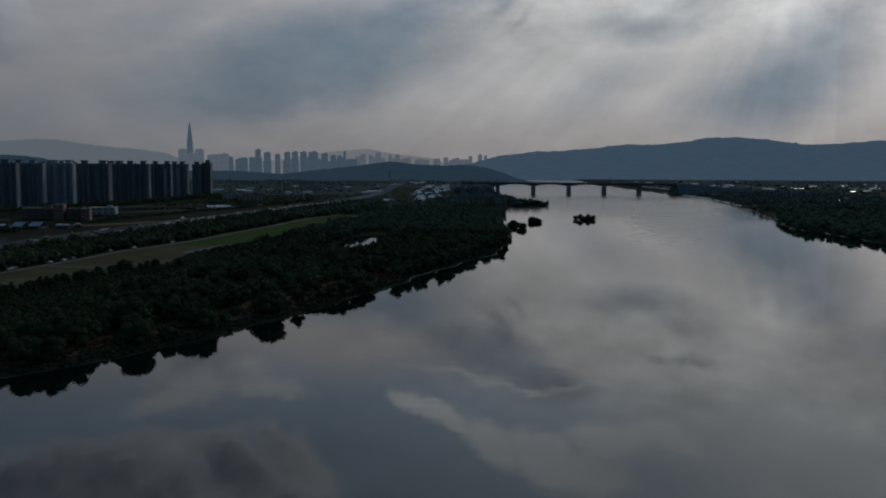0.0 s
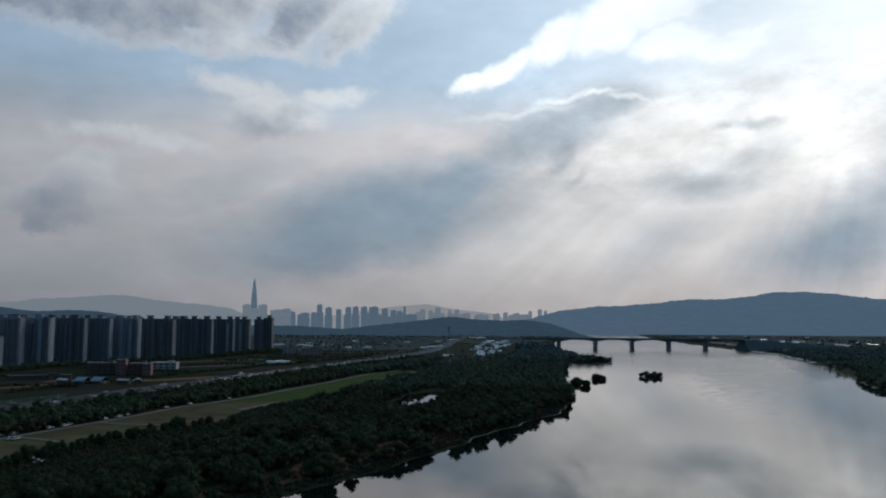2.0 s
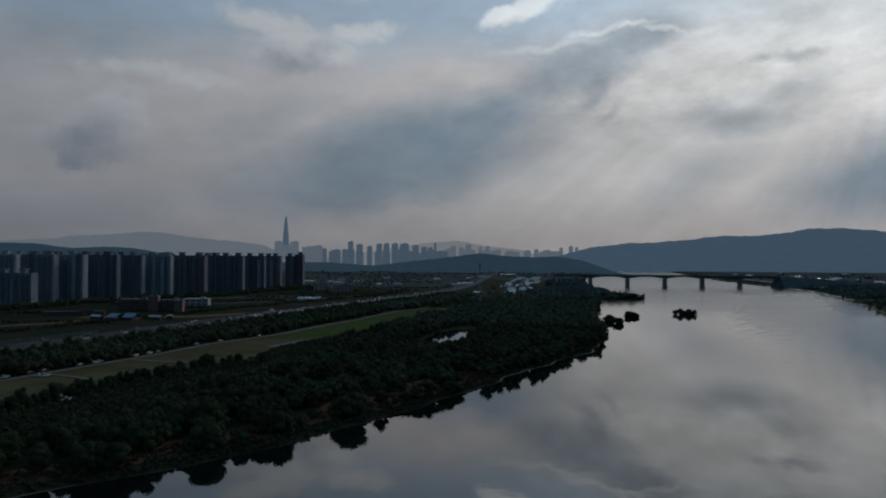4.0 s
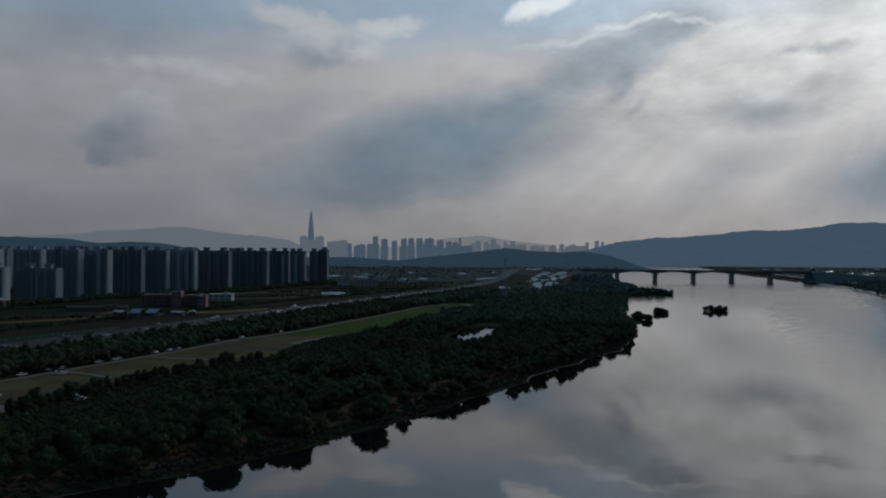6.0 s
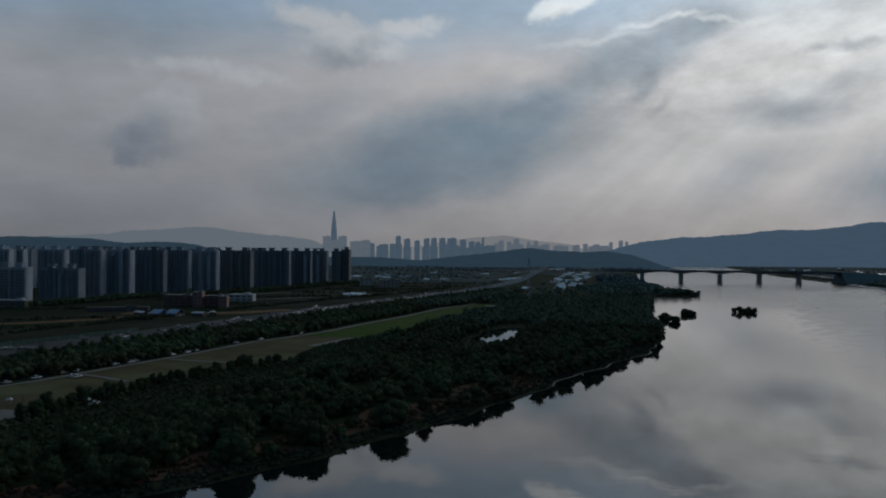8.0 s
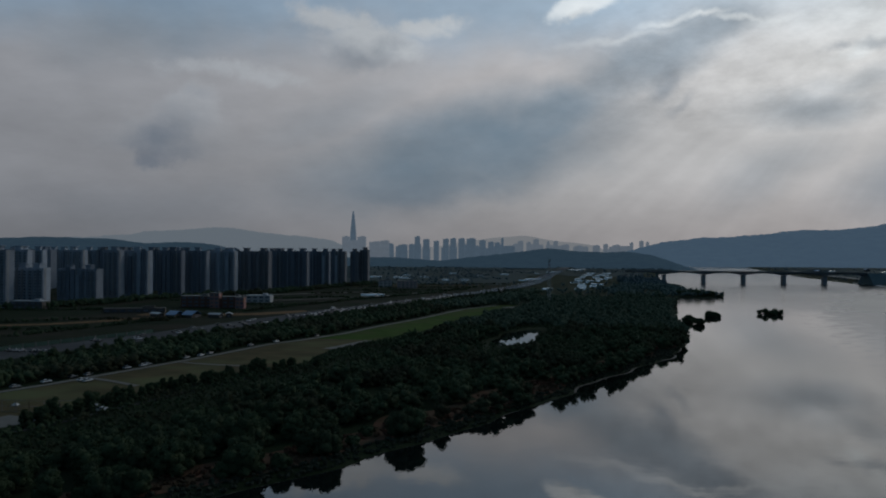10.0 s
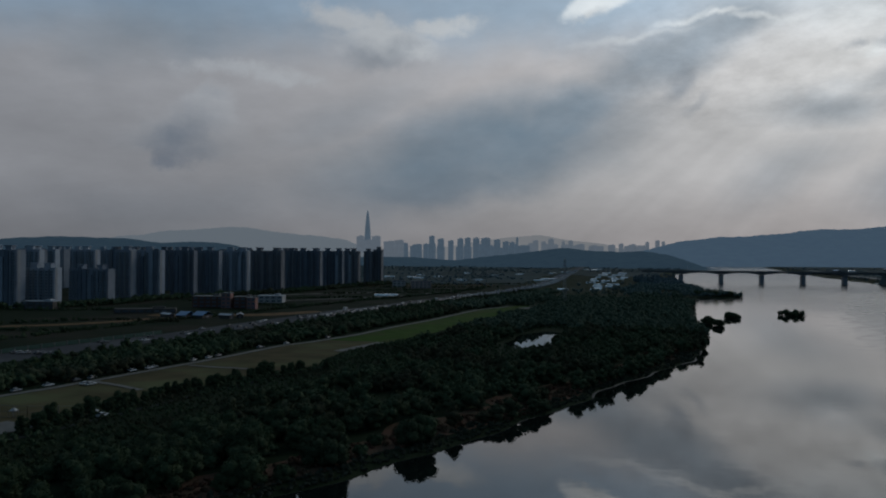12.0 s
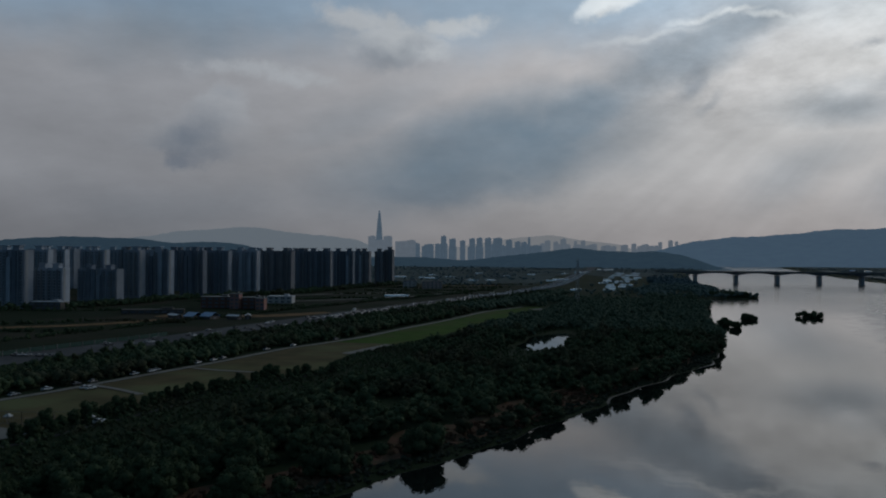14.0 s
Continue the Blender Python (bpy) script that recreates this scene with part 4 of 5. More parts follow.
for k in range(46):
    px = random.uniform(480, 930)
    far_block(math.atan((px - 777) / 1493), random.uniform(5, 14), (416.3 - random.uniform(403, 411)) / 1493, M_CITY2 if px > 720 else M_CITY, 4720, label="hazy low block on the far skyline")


def supertall(u, el, Y=4760, eye=58.5):
    """The tapered tower on the skyline with its split crown, and its lower neighbours."""
    h = eye + el * Y / math.cos(u)
    ob = thing("skyscraper", "hazy blue-grey tapering glass skyscraper on the skyline", "skyscraper", "", (math.tan(u) * Y, Y, 0))
    bm = bmesh.new()
    rings = [(0.0, 22), (0.35, 19.5), (0.6, 15.5), (0.8, 10.5), (0.92, 6.5), (0.965, 4.6)]
    prev = None
    for s, r in rings:
        ring = [bm.verts.new((r * math.cos(k * math.pi / 6 + 0.26), r * math.sin(k * math.pi / 6 + 0.26), h * s)) for k in range(12)]
        if prev:
            for k in range(12):
                bm.faces.new((prev[k], prev[(k + 1) % 12], ring[(k + 1) % 12], ring[k]))
        prev = ring
    bm.faces.new(prev)
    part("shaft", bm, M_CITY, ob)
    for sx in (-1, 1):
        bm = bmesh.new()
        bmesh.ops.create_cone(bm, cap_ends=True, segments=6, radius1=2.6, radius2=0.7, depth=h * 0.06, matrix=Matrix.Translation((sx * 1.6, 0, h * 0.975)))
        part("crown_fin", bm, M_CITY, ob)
    return ob


supertall(-0.2225, 0.0465)
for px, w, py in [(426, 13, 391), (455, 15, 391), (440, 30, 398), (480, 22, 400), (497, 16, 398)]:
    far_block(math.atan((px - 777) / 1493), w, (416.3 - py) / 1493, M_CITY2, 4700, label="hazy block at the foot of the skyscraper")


# ---- bridge ----
# distance haze is put into this pale blue-grey, on girders and piers alike
M_GIRDER = mat("haze-paled bridge concrete", (0.27, 0.29, 0.31), (0.21, 0.225, 0.24), 12, 0.8)


def build_bridge():
    Y, X0, SPAN, TOP = 1690.0, 233.5, 74.2, 23.2
    ob = thing("road_bridge", "long grey concrete girder bridge over the river", "bridge", "", (0, Y, 0))
    for k in range(-1, 5):
        a = X0 + SPAN * k
        bm = bmesh.new()
        n = 12
        rows = []
        for i in range(n + 1):
            s = i / n
            d = 2.6 + (4.2 * (2 * s - 1) ** 2 if k >= 0 or s > 0.5 else 0)
            x = a + SPAN * s
            rows.append([bm.verts.new((x, yy, z)) for yy, z in ((-13, TOP), (-13, TOP - 0.6), (-7, TOP - 1.3), (-6, TOP - d), (6, TOP - d), (7, TOP - 1.3), (13, TOP - 0.6), (13, TOP))])
        for p0, p1 in zip(rows, rows[1:]):
            for j in range(8):
                bm.faces.new((p0[j], p0[(j + 1) % 8], p1[(j + 1) % 8], p1[j]))
        bm.faces.new(rows[0])
        bm.faces.new(rows[-1][::-1])
        part("girder", bm, M_GIRDER, ob)
        for yy in (-12.7, 12.7):
            part("parapet", boxes_bm([(a + SPAN / 2, yy, TOP + 0.55, SPAN - 0.1, 0.35, 1.1)]), M_CONC, ob)
    for k in range(-1, 5):
        x = X0 + SPAN * k
        bm = boxes_bm([(x, 0, 7.6, 6.6, 15, 17.2)], 0.9)
        p = part("pier", bm, M_GIRDER, ob, "stout concrete pier standing in the river")
        part("pier_cap", boxes_bm([(x, 0, 15.6, 8.4, 17, 1.2)], 0.2), M_CONC, p)
        part("footing", boxes_bm([(x, 0, -0.6, 10.5, 18, 2.6)], 0.4), M_CONC, p)
    for k in range(-2, 10):
        x = X0 + 37.1 * k + 11
        part("lamp_post", boxes_bm([(x, -12.3, TOP + 5, 0.3, 0.3, 10), (x, -11.2, TOP + 9.9, 0.25, 2.4, 0.2)]), M_STEEL, ob)


build_bridge()


def build_ramp():
    """The earth ramp that takes the bridge's road down to the far bank."""
    bm = bmesh.new()
    rows = []
    for i in range(13):
        x = 604.5 + i * 20
        top = 23.0 - 16.5 * (i / 12) ** 1.2
        rows.append([bm.verts.new((x, 1690 + s * (13 + (top - zz) * 1.3), zz)) for s, zz in ((-1, 1.0), (-1, top), (1, top), (1, 1.0))])
    for a, c in zip(rows, rows[1:]):
        for j in range(3):
            bm.faces.new((a[j], c[j], c[j + 1], a[j + 1]))
    bm.faces.new(rows[0])
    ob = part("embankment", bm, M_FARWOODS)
    tagged(ob, "grassy earth ramp at the bridge's far end", "embankment", kind="structure")


build_ramp()
# the far approach on the other bank
ribbon("embankment", 1500, 2700, 20, lambda y: right_shore(y) + 40, lambda y: right_shore(y) + 58, M_CONC, 4.0, "pale embankment road on the opposite bank", "road")
for side in ("left", "right"):
    if side == "left":
        ribbon("shore", 130, 1000, 3, lambda y: left_shore(y) + 0.5 - max(0.02, 0.75 * float(wobble(y * 0.6, 4))), lambda y: left_shore(y) + 0.55, M_SAND, -0.45, "narrow pale muddy strip along the waterline", "shore")
    else:
        ribbon("shore", 600, 1750, 5, lambda y: right_shore(y) - 1.5, lambda y: right_shore(y) + 1.5 + 0.4 * wobble(y, 4), M_SAND, -0.45, "narrow pale muddy strip along the waterline", "shore")
        ribbon("shore", 1180, 1760, 6, lambda y: right_shore(y) + 1.0, lambda y: right_shore(y) + 7.5, M_STONE, 0.25, "pale stone revetment of the opposite bank", "shore")


# ---- apartment blocks ----
# facade paints with the blue of the distance haze mixed into each tone
FACADES = [mat("haze-tinted light grey facade", (0.33, 0.37, 0.42), (0.26, 0.295, 0.34), 9, 0.85, vary=0.15, where="object"),
           mat("haze-tinted mid grey facade", (0.235, 0.265, 0.305), (0.185, 0.21, 0.245), 9, 0.85, vary=0.2, where="object"),
           mat("haze-tinted slate blue facade", (0.145, 0.17, 0.205), (0.115, 0.135, 0.165), 9, 0.85, vary=0.2, where="object"),
           mat("haze-tinted brown-grey facade", (0.18, 0.185, 0.20), (0.14, 0.145, 0.16), 9, 0.85, vary=0.2, where="object")]
M_ENDWALL = mat("cream end wall", (0.30, 0.31, 0.32), (0.25, 0.26, 0.27), 12, 0.8, where="object")
M_PANE = mat("dark apartment glazing", (0.085, 0.095, 0.11), (0.12, 0.13, 0.145), 3, 0.25, vary=0.4, where="object", spec=0.5)
FLOOR = 2.9
BAYS = {}


def bay_mesh(floors, width, wall):
    """A column of balconies: glazing set back, a parapet proud of it on every floor."""
    key = (floors, width, wall.name)
    if key not in BAYS:
        glass = boxes_bm([(0, 0, FLOOR * floors / 2, width, 0.3, FLOOR * floors)])
        slabs = boxes_bm([(0, -0.45, FLOOR * k + 0.55, width - 0.3, 0.7, 1.15) for k in range(floors)] + [(sx * width / 2, -0.35, FLOOR * floors / 2, 0.35, 1.0, FLOOR * floors) for sx in (-1, 1)])
        out = []
        for name, bm, m in (("glazing", glass, M_PANE), ("balconies", slabs, wall)):
            me = bpy.data.meshes.new(name)
            bm.to_mesh(me)
            bm.free()
            me.materials.append(m)
            out.append(me)
        BAYS[key] = out
    return BAYS[key]


def apartment(x, y, width, floors, depth=13.0, turn=0.0, tone=1, end=True, label="tall grey apartment block with balcony columns"):
    h = floors * FLOOR + 2
    wall = FACADES[tone]
    ob = thing("apartment_block", label, "apartment block", "apartment blocks behind the fields", (x, y, float(ground_z(x, y)) - 0.3), radians(turn))
    part("body", boxes_bm([(0, depth / 2, h / 2, width, depth, h)]), wall, ob)
    n = max(3, int(round(width / 5.6)))
    step = width / n
    for k in range(n):
        cx = -width / 2 + step * (k + 0.5)
        glass, slabs = bay_mesh(floors - 1, round(step * 0.52, 1), wall)
        if random.random() < 0.34:
            # a wing that stands proud of the facade, with its own roof line
            top = h + random.choice((-5.8, 0.6, 1.2, 3.0))
            part("wing", boxes_bm([(cx - step * 0.12, -0.9, top / 2, step * 0.74, 2.4, top)]), FACADES[random.choice((0, tone, tone, 2))], ob)
            continue
        g = new("window_column", glass)
        g.parent, g.location = ob, (cx, -0.10, 3.0)
        s = new("balcony_column", slabs)
        s.parent, s.location = ob, (cx, -0.28, 3.0)
    for k in range(1, n):
        cx = -width / 2 + step * k
        if k % 3 == 0:
            part("stair_tower", boxes_bm([(cx, -0.9, h / 2 + 1, step * 0.2, 2.0, h + random.choice((0.0, 2.0, 3.2)))]), wall, ob)
        else:
            pale = random.random() < 0.45
            strip_w = step * random.uniform(0.07, 0.2)
            part("pilaster", boxes_bm([(cx, -0.7, h / 2 + 0.2, strip_w, 1.6, h - 0.6)]), M_ENDWALL if pale else FACADES[random.randrange(4)], ob, "pale painted wall strip" if pale else "")
    if end:
        part("end_wall", boxes_bm([(width / 2 + 0.15, depth * 0.26, h / 2 + 0.4, 0.35, depth * 0.26, h + 0.8)]), M_ENDWALL, ob, "pale cream end wall")
        part("end_wall", boxes_bm([(-width / 2 - 0.15, depth * 0.5, h / 2 + 0.4, 0.35, depth * 0.9, h + 0.8)]), wall, ob)
    part("parapet", boxes_bm([(0, 0.1, h + 0.55, width + 0.5, 0.4, 1.1), (0, depth - 0.1, h + 0.55, width + 0.5, 0.4, 1.1), (-width / 2, depth / 2, h + 0.55, 0.4, depth - 0.6, 1.1), (width / 2 + 0.1, depth / 2, h + 0.55, 0.4, depth - 0.6, 1.1)]), wall, ob)
    for k in range(max(1, n // 3)):
        cx = -width / 2 + width * (k + 0.5) / max(1, n // 3) + random.uniform(-2, 2)
        part("lift_house", boxes_bm([(cx, depth * 0.55, h + 2.3, 6.5, 6.5, 4.6), (cx, depth * 0.55, h + 5.0, 9.0, 8.0, 0.8)]), wall, ob)
    return ob


random.seed(8)
FRONT = [(-517, 763, 24, 18, 1), (-501, 791, 32, 12, 0), (-503, 882, 47, 11, 1), (-494, 938, 19, 18, 1), (-478, 966, 30, 18, 0), (-455, 1008, 29, 18, 2), (-441, 1052, 29, 18, 1), (-420, 1087, 35, 18, 0), (-396, 1139, 46, 18, 3), (-372, 1232, 53, 18, 2), (-350, 1317, 31, 18, 2), (-331, 1366, 22, 18, 3)]
for i, (x, y, w, f, tone) in enumerate(FRONT):
    apartment(x, y, w, f, tone=tone, turn=random.uniform(-4, 4), end=i in (0, 1, 3, 4, 7, 9))
# the last block: two slim towers joined at a corner
apartment(-321, 1440, 15, 18, 17, 0, 3, False, label="slim brown-grey apartment tower at the end of the row")
apartment(-306, 1446, 14, 19, 17, 0, 3, False, label="slim brown-grey apartment tower at the end of the row")
BACK = [(-640, 905, 30), (-607, 935, 26), (-585, 1010, 30), (-660, 1040, 34), (-560, 1060, 24), (-590, 1130, 34), (-700, 1130, 30), (-530, 1110, 30), (-640, 1200, 36), (-520, 1180, 34), (-560, 1240, 36), (-490, 1230, 32), (-470, 1290, 36), (-760, 1200, 34), (-700, 1270, 34), (-610, 1310, 36), (-520, 1340, 34), (-440, 1370, 34), (-800, 1330, 34), (-720, 1400, 36), (-640, 1430, 36), (-560, 1440, 34), (-480, 1460, 34), (-410, 1440, 30), (-380, 1520, 28), (-880, 1420, 34), (-860, 1300, 30), (-600, 860, 26), (-570, 880, 20)]
for x, y, w in BACK:
    apartment(x, y, w, random.choice([17, 18, 18, 18]), tone=random.choice([0, 0, 1, 2, 3]), end=random.random() < 0.5, turn=random.uniform(-12, 12))

# ---- low buildings by the fields ----
M_BRICK = mat("red-brown brick cladding", (0.16, 0.075, 0.058), (0.12, 0.062, 0.05), 5, 0.85, where="object")
M_ORANGE = mat("orange-tan panels", (0.34, 0.17, 0.10), (0.27, 0.14, 0.16), 5, 0.8, where="object")
M_PINK = mat("pinkish render", (0.46, 0.34, 0.30), (0.38, 0.29, 0.26), 5, 0.85, where="object")
M_DARKWALL = mat("dark brown-grey render", (0.11, 0.095, 0.085), (0.08, 0.072, 0.066), 5, 0.85, where="object")
M_BLUE = mat("blue sheet-metal roof", (0.075, 0.18, 0.32), (0.10, 0.22, 0.36), 6, 0.4, where="object", spec=0.5)
M_GREYROOF = mat("grey sheet roof", (0.36, 0.38, 0.40), (0.28, 0.30, 0.32), 6, 0.4, where="object", spec=0.5)
M_WHITE = mat("white wall paint", (0.46, 0.46, 0.45), (0.38, 0.38, 0.37), 6, 0.8, where="object")
M_FILM = mat("white plastic film", (0.97, 0.94, 0.90), (0.90, 0.88, 0.85), 4, 0.2, vary=0.12, where="object", spec=0.8, metal=0.85)


def low_block(name, label, x, y, w, d, floors, wall, roof, category="building", turn=0.0, band=M_PANE):
    h = floors * 3.6
    ob = thing(name, label, category, "", (x, y, float(ground_z(x, y)) - 0.2), radians(turn))
    part("wall", boxes_bm([(0, 0, h / 2, w, d, h)]), wall, ob)
    for k in range(floors):
        n = max(2, int(w / 6))
        for j in range(n):
            part("window", boxes_bm([(-w / 2 + w * (j + 0.5) / n, -d / 2 - 0.05, k * 3.6 + 2.0, w / n * 0.62, 0.2, 1.7)]), band, ob)
    part("roof", boxes_bm([(0, 0, h + 0.3, w + 0.8, d + 0.8, 0.6), (w * 0.22, d * 0.1, h + 1.4, w * 0.2, d * 0.4, 1.8)]), roof, ob)
    return ob


low_block("school_building", "red-brown brick school wing beside the fields", -338, 818, 30, 14, 3, M_BRICK, M_CONC, "school", 8)
low_block("school_building", "orange-panelled stair block of the red-brown school", -316, 808, 9, 12, 4, M_ORANGE, M_CONC, "school", 8)
low_block("school_building", "red-brown brick school wing beside the fields", -301, 814, 18, 14, 3, M_BRICK, M_CONC, "school", 8)
low_block("school_building", "orange-panelled stair block of the red-brown school", -289, 803, 8, 12, 3, M_ORANGE, M_CONC, "school", 8)
low_block("gymnasium", "low pale grey gymnasium behind the school", -305, 905, 26, 16, 2, M_WHITE, M_GREYROOF, "hall", 6)
low_block("row_building", "long low brown building with a flat roof", -362, 735, 52, 9, 1, M_DARKWALL, M_DARKWALL, "building", 20)
low_block("row_building", "low grey building before the apartment blocks", -478, 760, 30, 14, 2, M_DARKWALL, M_GREYROOF, "building", 4)
low_block("villa_block", "pinkish low apartment house among the fields", -204, 1284, 30, 14, 3, M_PINK, M_CONC, "house", 10)
low_block("villa_block", "pale low apartment house among the fields", -243, 1312, 20, 13, 3, M_WHITE, M_CONC, "house", 10)


def shed(x, y, w, d, h, roof, label, turn=0.0, category="shed", group=""):
    """A long shed with a pitched sheet roof that overhangs its walls."""
    ob = thing("shed", label, category, group, (x, y, float(ground_z(x, y)) - 0.1), radians(turn))
    part("wall", boxes_bm([(0, 0, h / 2, w, d, h)]), M_DARKWALL, ob)
    bm = bmesh.new()
    rise = w * 0.22
    pts = [(-w / 2 - 0.5, h - 0.1), (0, h + rise), (w / 2 + 0.5, h - 0.1), (w / 2 + 0.5, h + 0.15), (0, h + rise + 0.25), (-w / 2 - 0.5, h + 0.15)]
    a = [bm.verts.new((px, -d / 2 - 0.5, pz)) for px, pz in pts]
    b = [bm.verts.new((px, d / 2 + 0.5, pz)) for px, pz in pts]
    bm.faces.new(a)
    bm.faces.new(b[::-1])
    for k in range(6):
        bm.faces.new((a[k], a[(k + 1) % 6], b[(k + 1) % 6], b[k]))
    part("roof", bm, roof, ob)
    part("gate", boxes_bm([(0, -d / 2 - 0.05, h * 0.42, w * 0.3, 0.15, h * 0.84)]), M_STEEL, ob)
    return ob


for x, y, w, d in ((-304, 690, 13, 9), (-291, 693, 13, 10)):
    shed(x, y, w, d, 2.6, M_BLUE, "site shed with a bright blue pitched roof", 76, group="blue-roofed sheds")
for x, y, w, d, t in ((-320, 690, 5, 12, 60), (-270, 692, 5, 11, 75), (-262, 702, 5, 9, 20)):
    shed(x, y, w, d, 3.0, M_GREYROOF, "small site shed with a pale grey roof", t, group="grey-roofed sheds")


def tunnel_parts(w, d, h):
    """A plastic-film tunnel greenhouse: an arched skin and two end frames."""
    bm = bmesh.new()
    n = 14
    rows = []
    for yy in (-d / 2, d / 2):
        rows.append([bm.verts.new((-w / 2 * math.cos(math.pi * k / n), yy, h * math.sin(math.pi * k / n) ** 0.75)) for k in range(n + 1)])
    for k in range(n):
        bm.faces.new((rows[0][k], rows[0][k + 1], rows[1][k + 1], rows[1][k]))
    bm.faces.new(rows[0][::-1])
    bm.faces.new(rows[1])
    return bm


def tunnel(x, y, w, d, turn):
    ob = thing("greenhouse", "white plastic-film tunnel greenhouse on the flats", "greenhouse", "tunnel greenhouses", (x, y, float(ground_z(x, y)) - 0.05), radians(turn))
    part("skin", tunnel_parts(w, d, 2.5), M_FILM, ob)
    for yy in (-d / 2 - 0.1, d / 2 + 0.1):
        part("end_frame", boxes_bm([(-1.1, yy, 1.1, 0.15, 0.15, 2.2), (1.1, yy, 1.1, 0.15, 0.15, 2.2), (0, yy, 2.25, 2.4, 0.15, 0.15)]), M_STEEL, ob)
    return ob


random.seed(9)
for gy in (1294, 1350, 1410, 1485, 1570, 1665, 1775, 1900, 2050, 2230):
    left = float(np.interp(gy, [1290, 1340, 1500, 1830, 2250], [-6, 22, 44, 66, 112]))
    right = float(np.interp(gy, [1290, 1370, 1510, 1830, 2180, 2250], [50, 68, 106, 138, 172, 168]))
    x = left + random.uniform(0, 8)
    while x < right:
        w = random.choice([8, 12, 16, 22])
        if random.random() < 0.72:
            tunnel(x + w / 2, gy + random.uniform(-14, 14), random.choice([5, 6, 7]), w, 84 + random.uniform(-4, 4))
        x += w + random.choice([1, 4, 9])
for x in range(84, 142, 15):
    tunnel(x, 2560 + (x - 84) * 2.6, 12, 14, 80)
for x, y in ((-34, 1607), (-22, 1612), (-10, 1614), (-216, 1056), (-206, 1064), (-362, 1778), (-348, 1782), (-278, 1721), (-300, 1760), (-310, 1930), (-250, 1800), (-180, 1620), (-150, 1640), (-90, 2050), (-10, 2150), (20, 2160), (-140, 1900), (-220, 2100)):
    tunnel(x, y, 5, 20, 80 + random.uniform(-8, 8))
# houses and tunnels on the opposite bank
for k in range(70):
    y = random.uniform(1250, 2900)
    x = float(right_shore(y)) + random.uniform(70, 820) * (0.5 + y / 3000)
    if random.random() < 0.45:
        tunnel(x, y, 7, random.choice([18, 24, 30]), random.uniform(70, 110))
    else:
        shed(x, y, random.uniform(8, 14), random.uniform(10, 22), random.uniform(4, 7), random.choice([M_GREYROOF, M_BLUE, M_CONC, M_BRICK]), "small low house on the opposite river bank", random.uniform(0, 180), "house", "houses on the opposite bank")

# ---- bare ground, tracks ----
def strip(name, label, pts, width, material, lift, category):
    """A track along a bent line."""
    v, f = [], []
    line = []
    for (x0, y0), (x1, y1) in zip(pts, pts[1:]):
        n = max(2, int(math.hypot(x1 - x0, y1 - y0) / 5))
        line += [(x0 + (x1 - x0) * k / n, y0 + (y1 - y0) * k / n) for k in range(n)]
    line.append(pts[-1])
    for i, (x, y) in enumerate(line):
        a, b = line[max(0, i - 1)], line[min(len(line) - 1, i + 1)]
        d = math.hypot(b[0] - a[0], b[1] - a[1]) or 1
        nx, ny = -(b[1] - a[1]) / d, (b[0] - a[0]) / d
        w = width * (0.5 + 0.08 * noise.noise((x / 9, y / 9, 0)))
        for s in (1, 0, -1):
            px, py = x + nx * w * s, y + ny * w * s
            v.append((px, py, float(ground_z(px, py)) + lift))
    for i in range(len(line) - 1):
        for k in range(2):
            j = i * 3 + k
            f.append((j, j + 3, j + 4, j + 1))
    return tagged(mesh_ob(name, v, f, material), label, category, kind="structure")


strip("track", "bare earth track across the dark fields", [(-560, 560), (-470, 570), (-400, 586), (-369, 606), (-343, 636), (-316, 690)], 15, M_DIRT, 0.3, "track")
strip("track", "bare earth yard before the school", [(-345, 712), (-300, 716), (-255, 735), (-215, 780)], 24, M_DIRT, 0.34, "track")
strip("track", "bare earth strip below the apartment blocks", [(-420, 960), (-370, 1010), (-300, 1090), (-235, 1150)], 10, M_PATH, 0.34, "track")
strip("track", "pale farm road between the fields", [(-330, 900), (-250, 985), (-190, 1060), (-150, 1180)], 7, M_PATH, 0.4, "track")
strip("track", "pale farm road between the fields", [(-300, 1330), (-200, 1380), (-100, 1430)], 9, M_DIRT, 0.4, "track")
strip("path", "narrow grey path along the edge of the wood", [(-178, 222), (-158, 272), (-146, 318), (-138, 352), (-126, 392), (-109, 430)], 2.4, M_GRAVEL, 0.2, "path")
strip("path", "pale path crossing the playing field", [(-196, 365), (-182, 358), (-166, 348)], 3.0, M_PATH, 0.42, "path")
strip("path", "pale path crossing the playing field", [(-180, 423), (-165, 418), (-146, 414)], 3.0, M_PATH, 0.42, "path")
strip("court", "pale sandy court at the field's near end", [(-178, 264), (-172, 282)], 16, M_PATH, 0.44, "court")
strip("court", "pale sandy patch at the lawn's edge", [(-122, 490), (-108, 540)], 7, M_PATH, 0.44, "court")
strip("court", "pale paved end of the lawn", [(-38, 868), (-16, 882)], 14, M_PATH, 0.44, "court")

# ---- pylon ----
M_REDPAINT = mat("faded red paint", (0.16, 0.05, 0.045), (0.12, 0.045, 0.04), 2, 0.7)


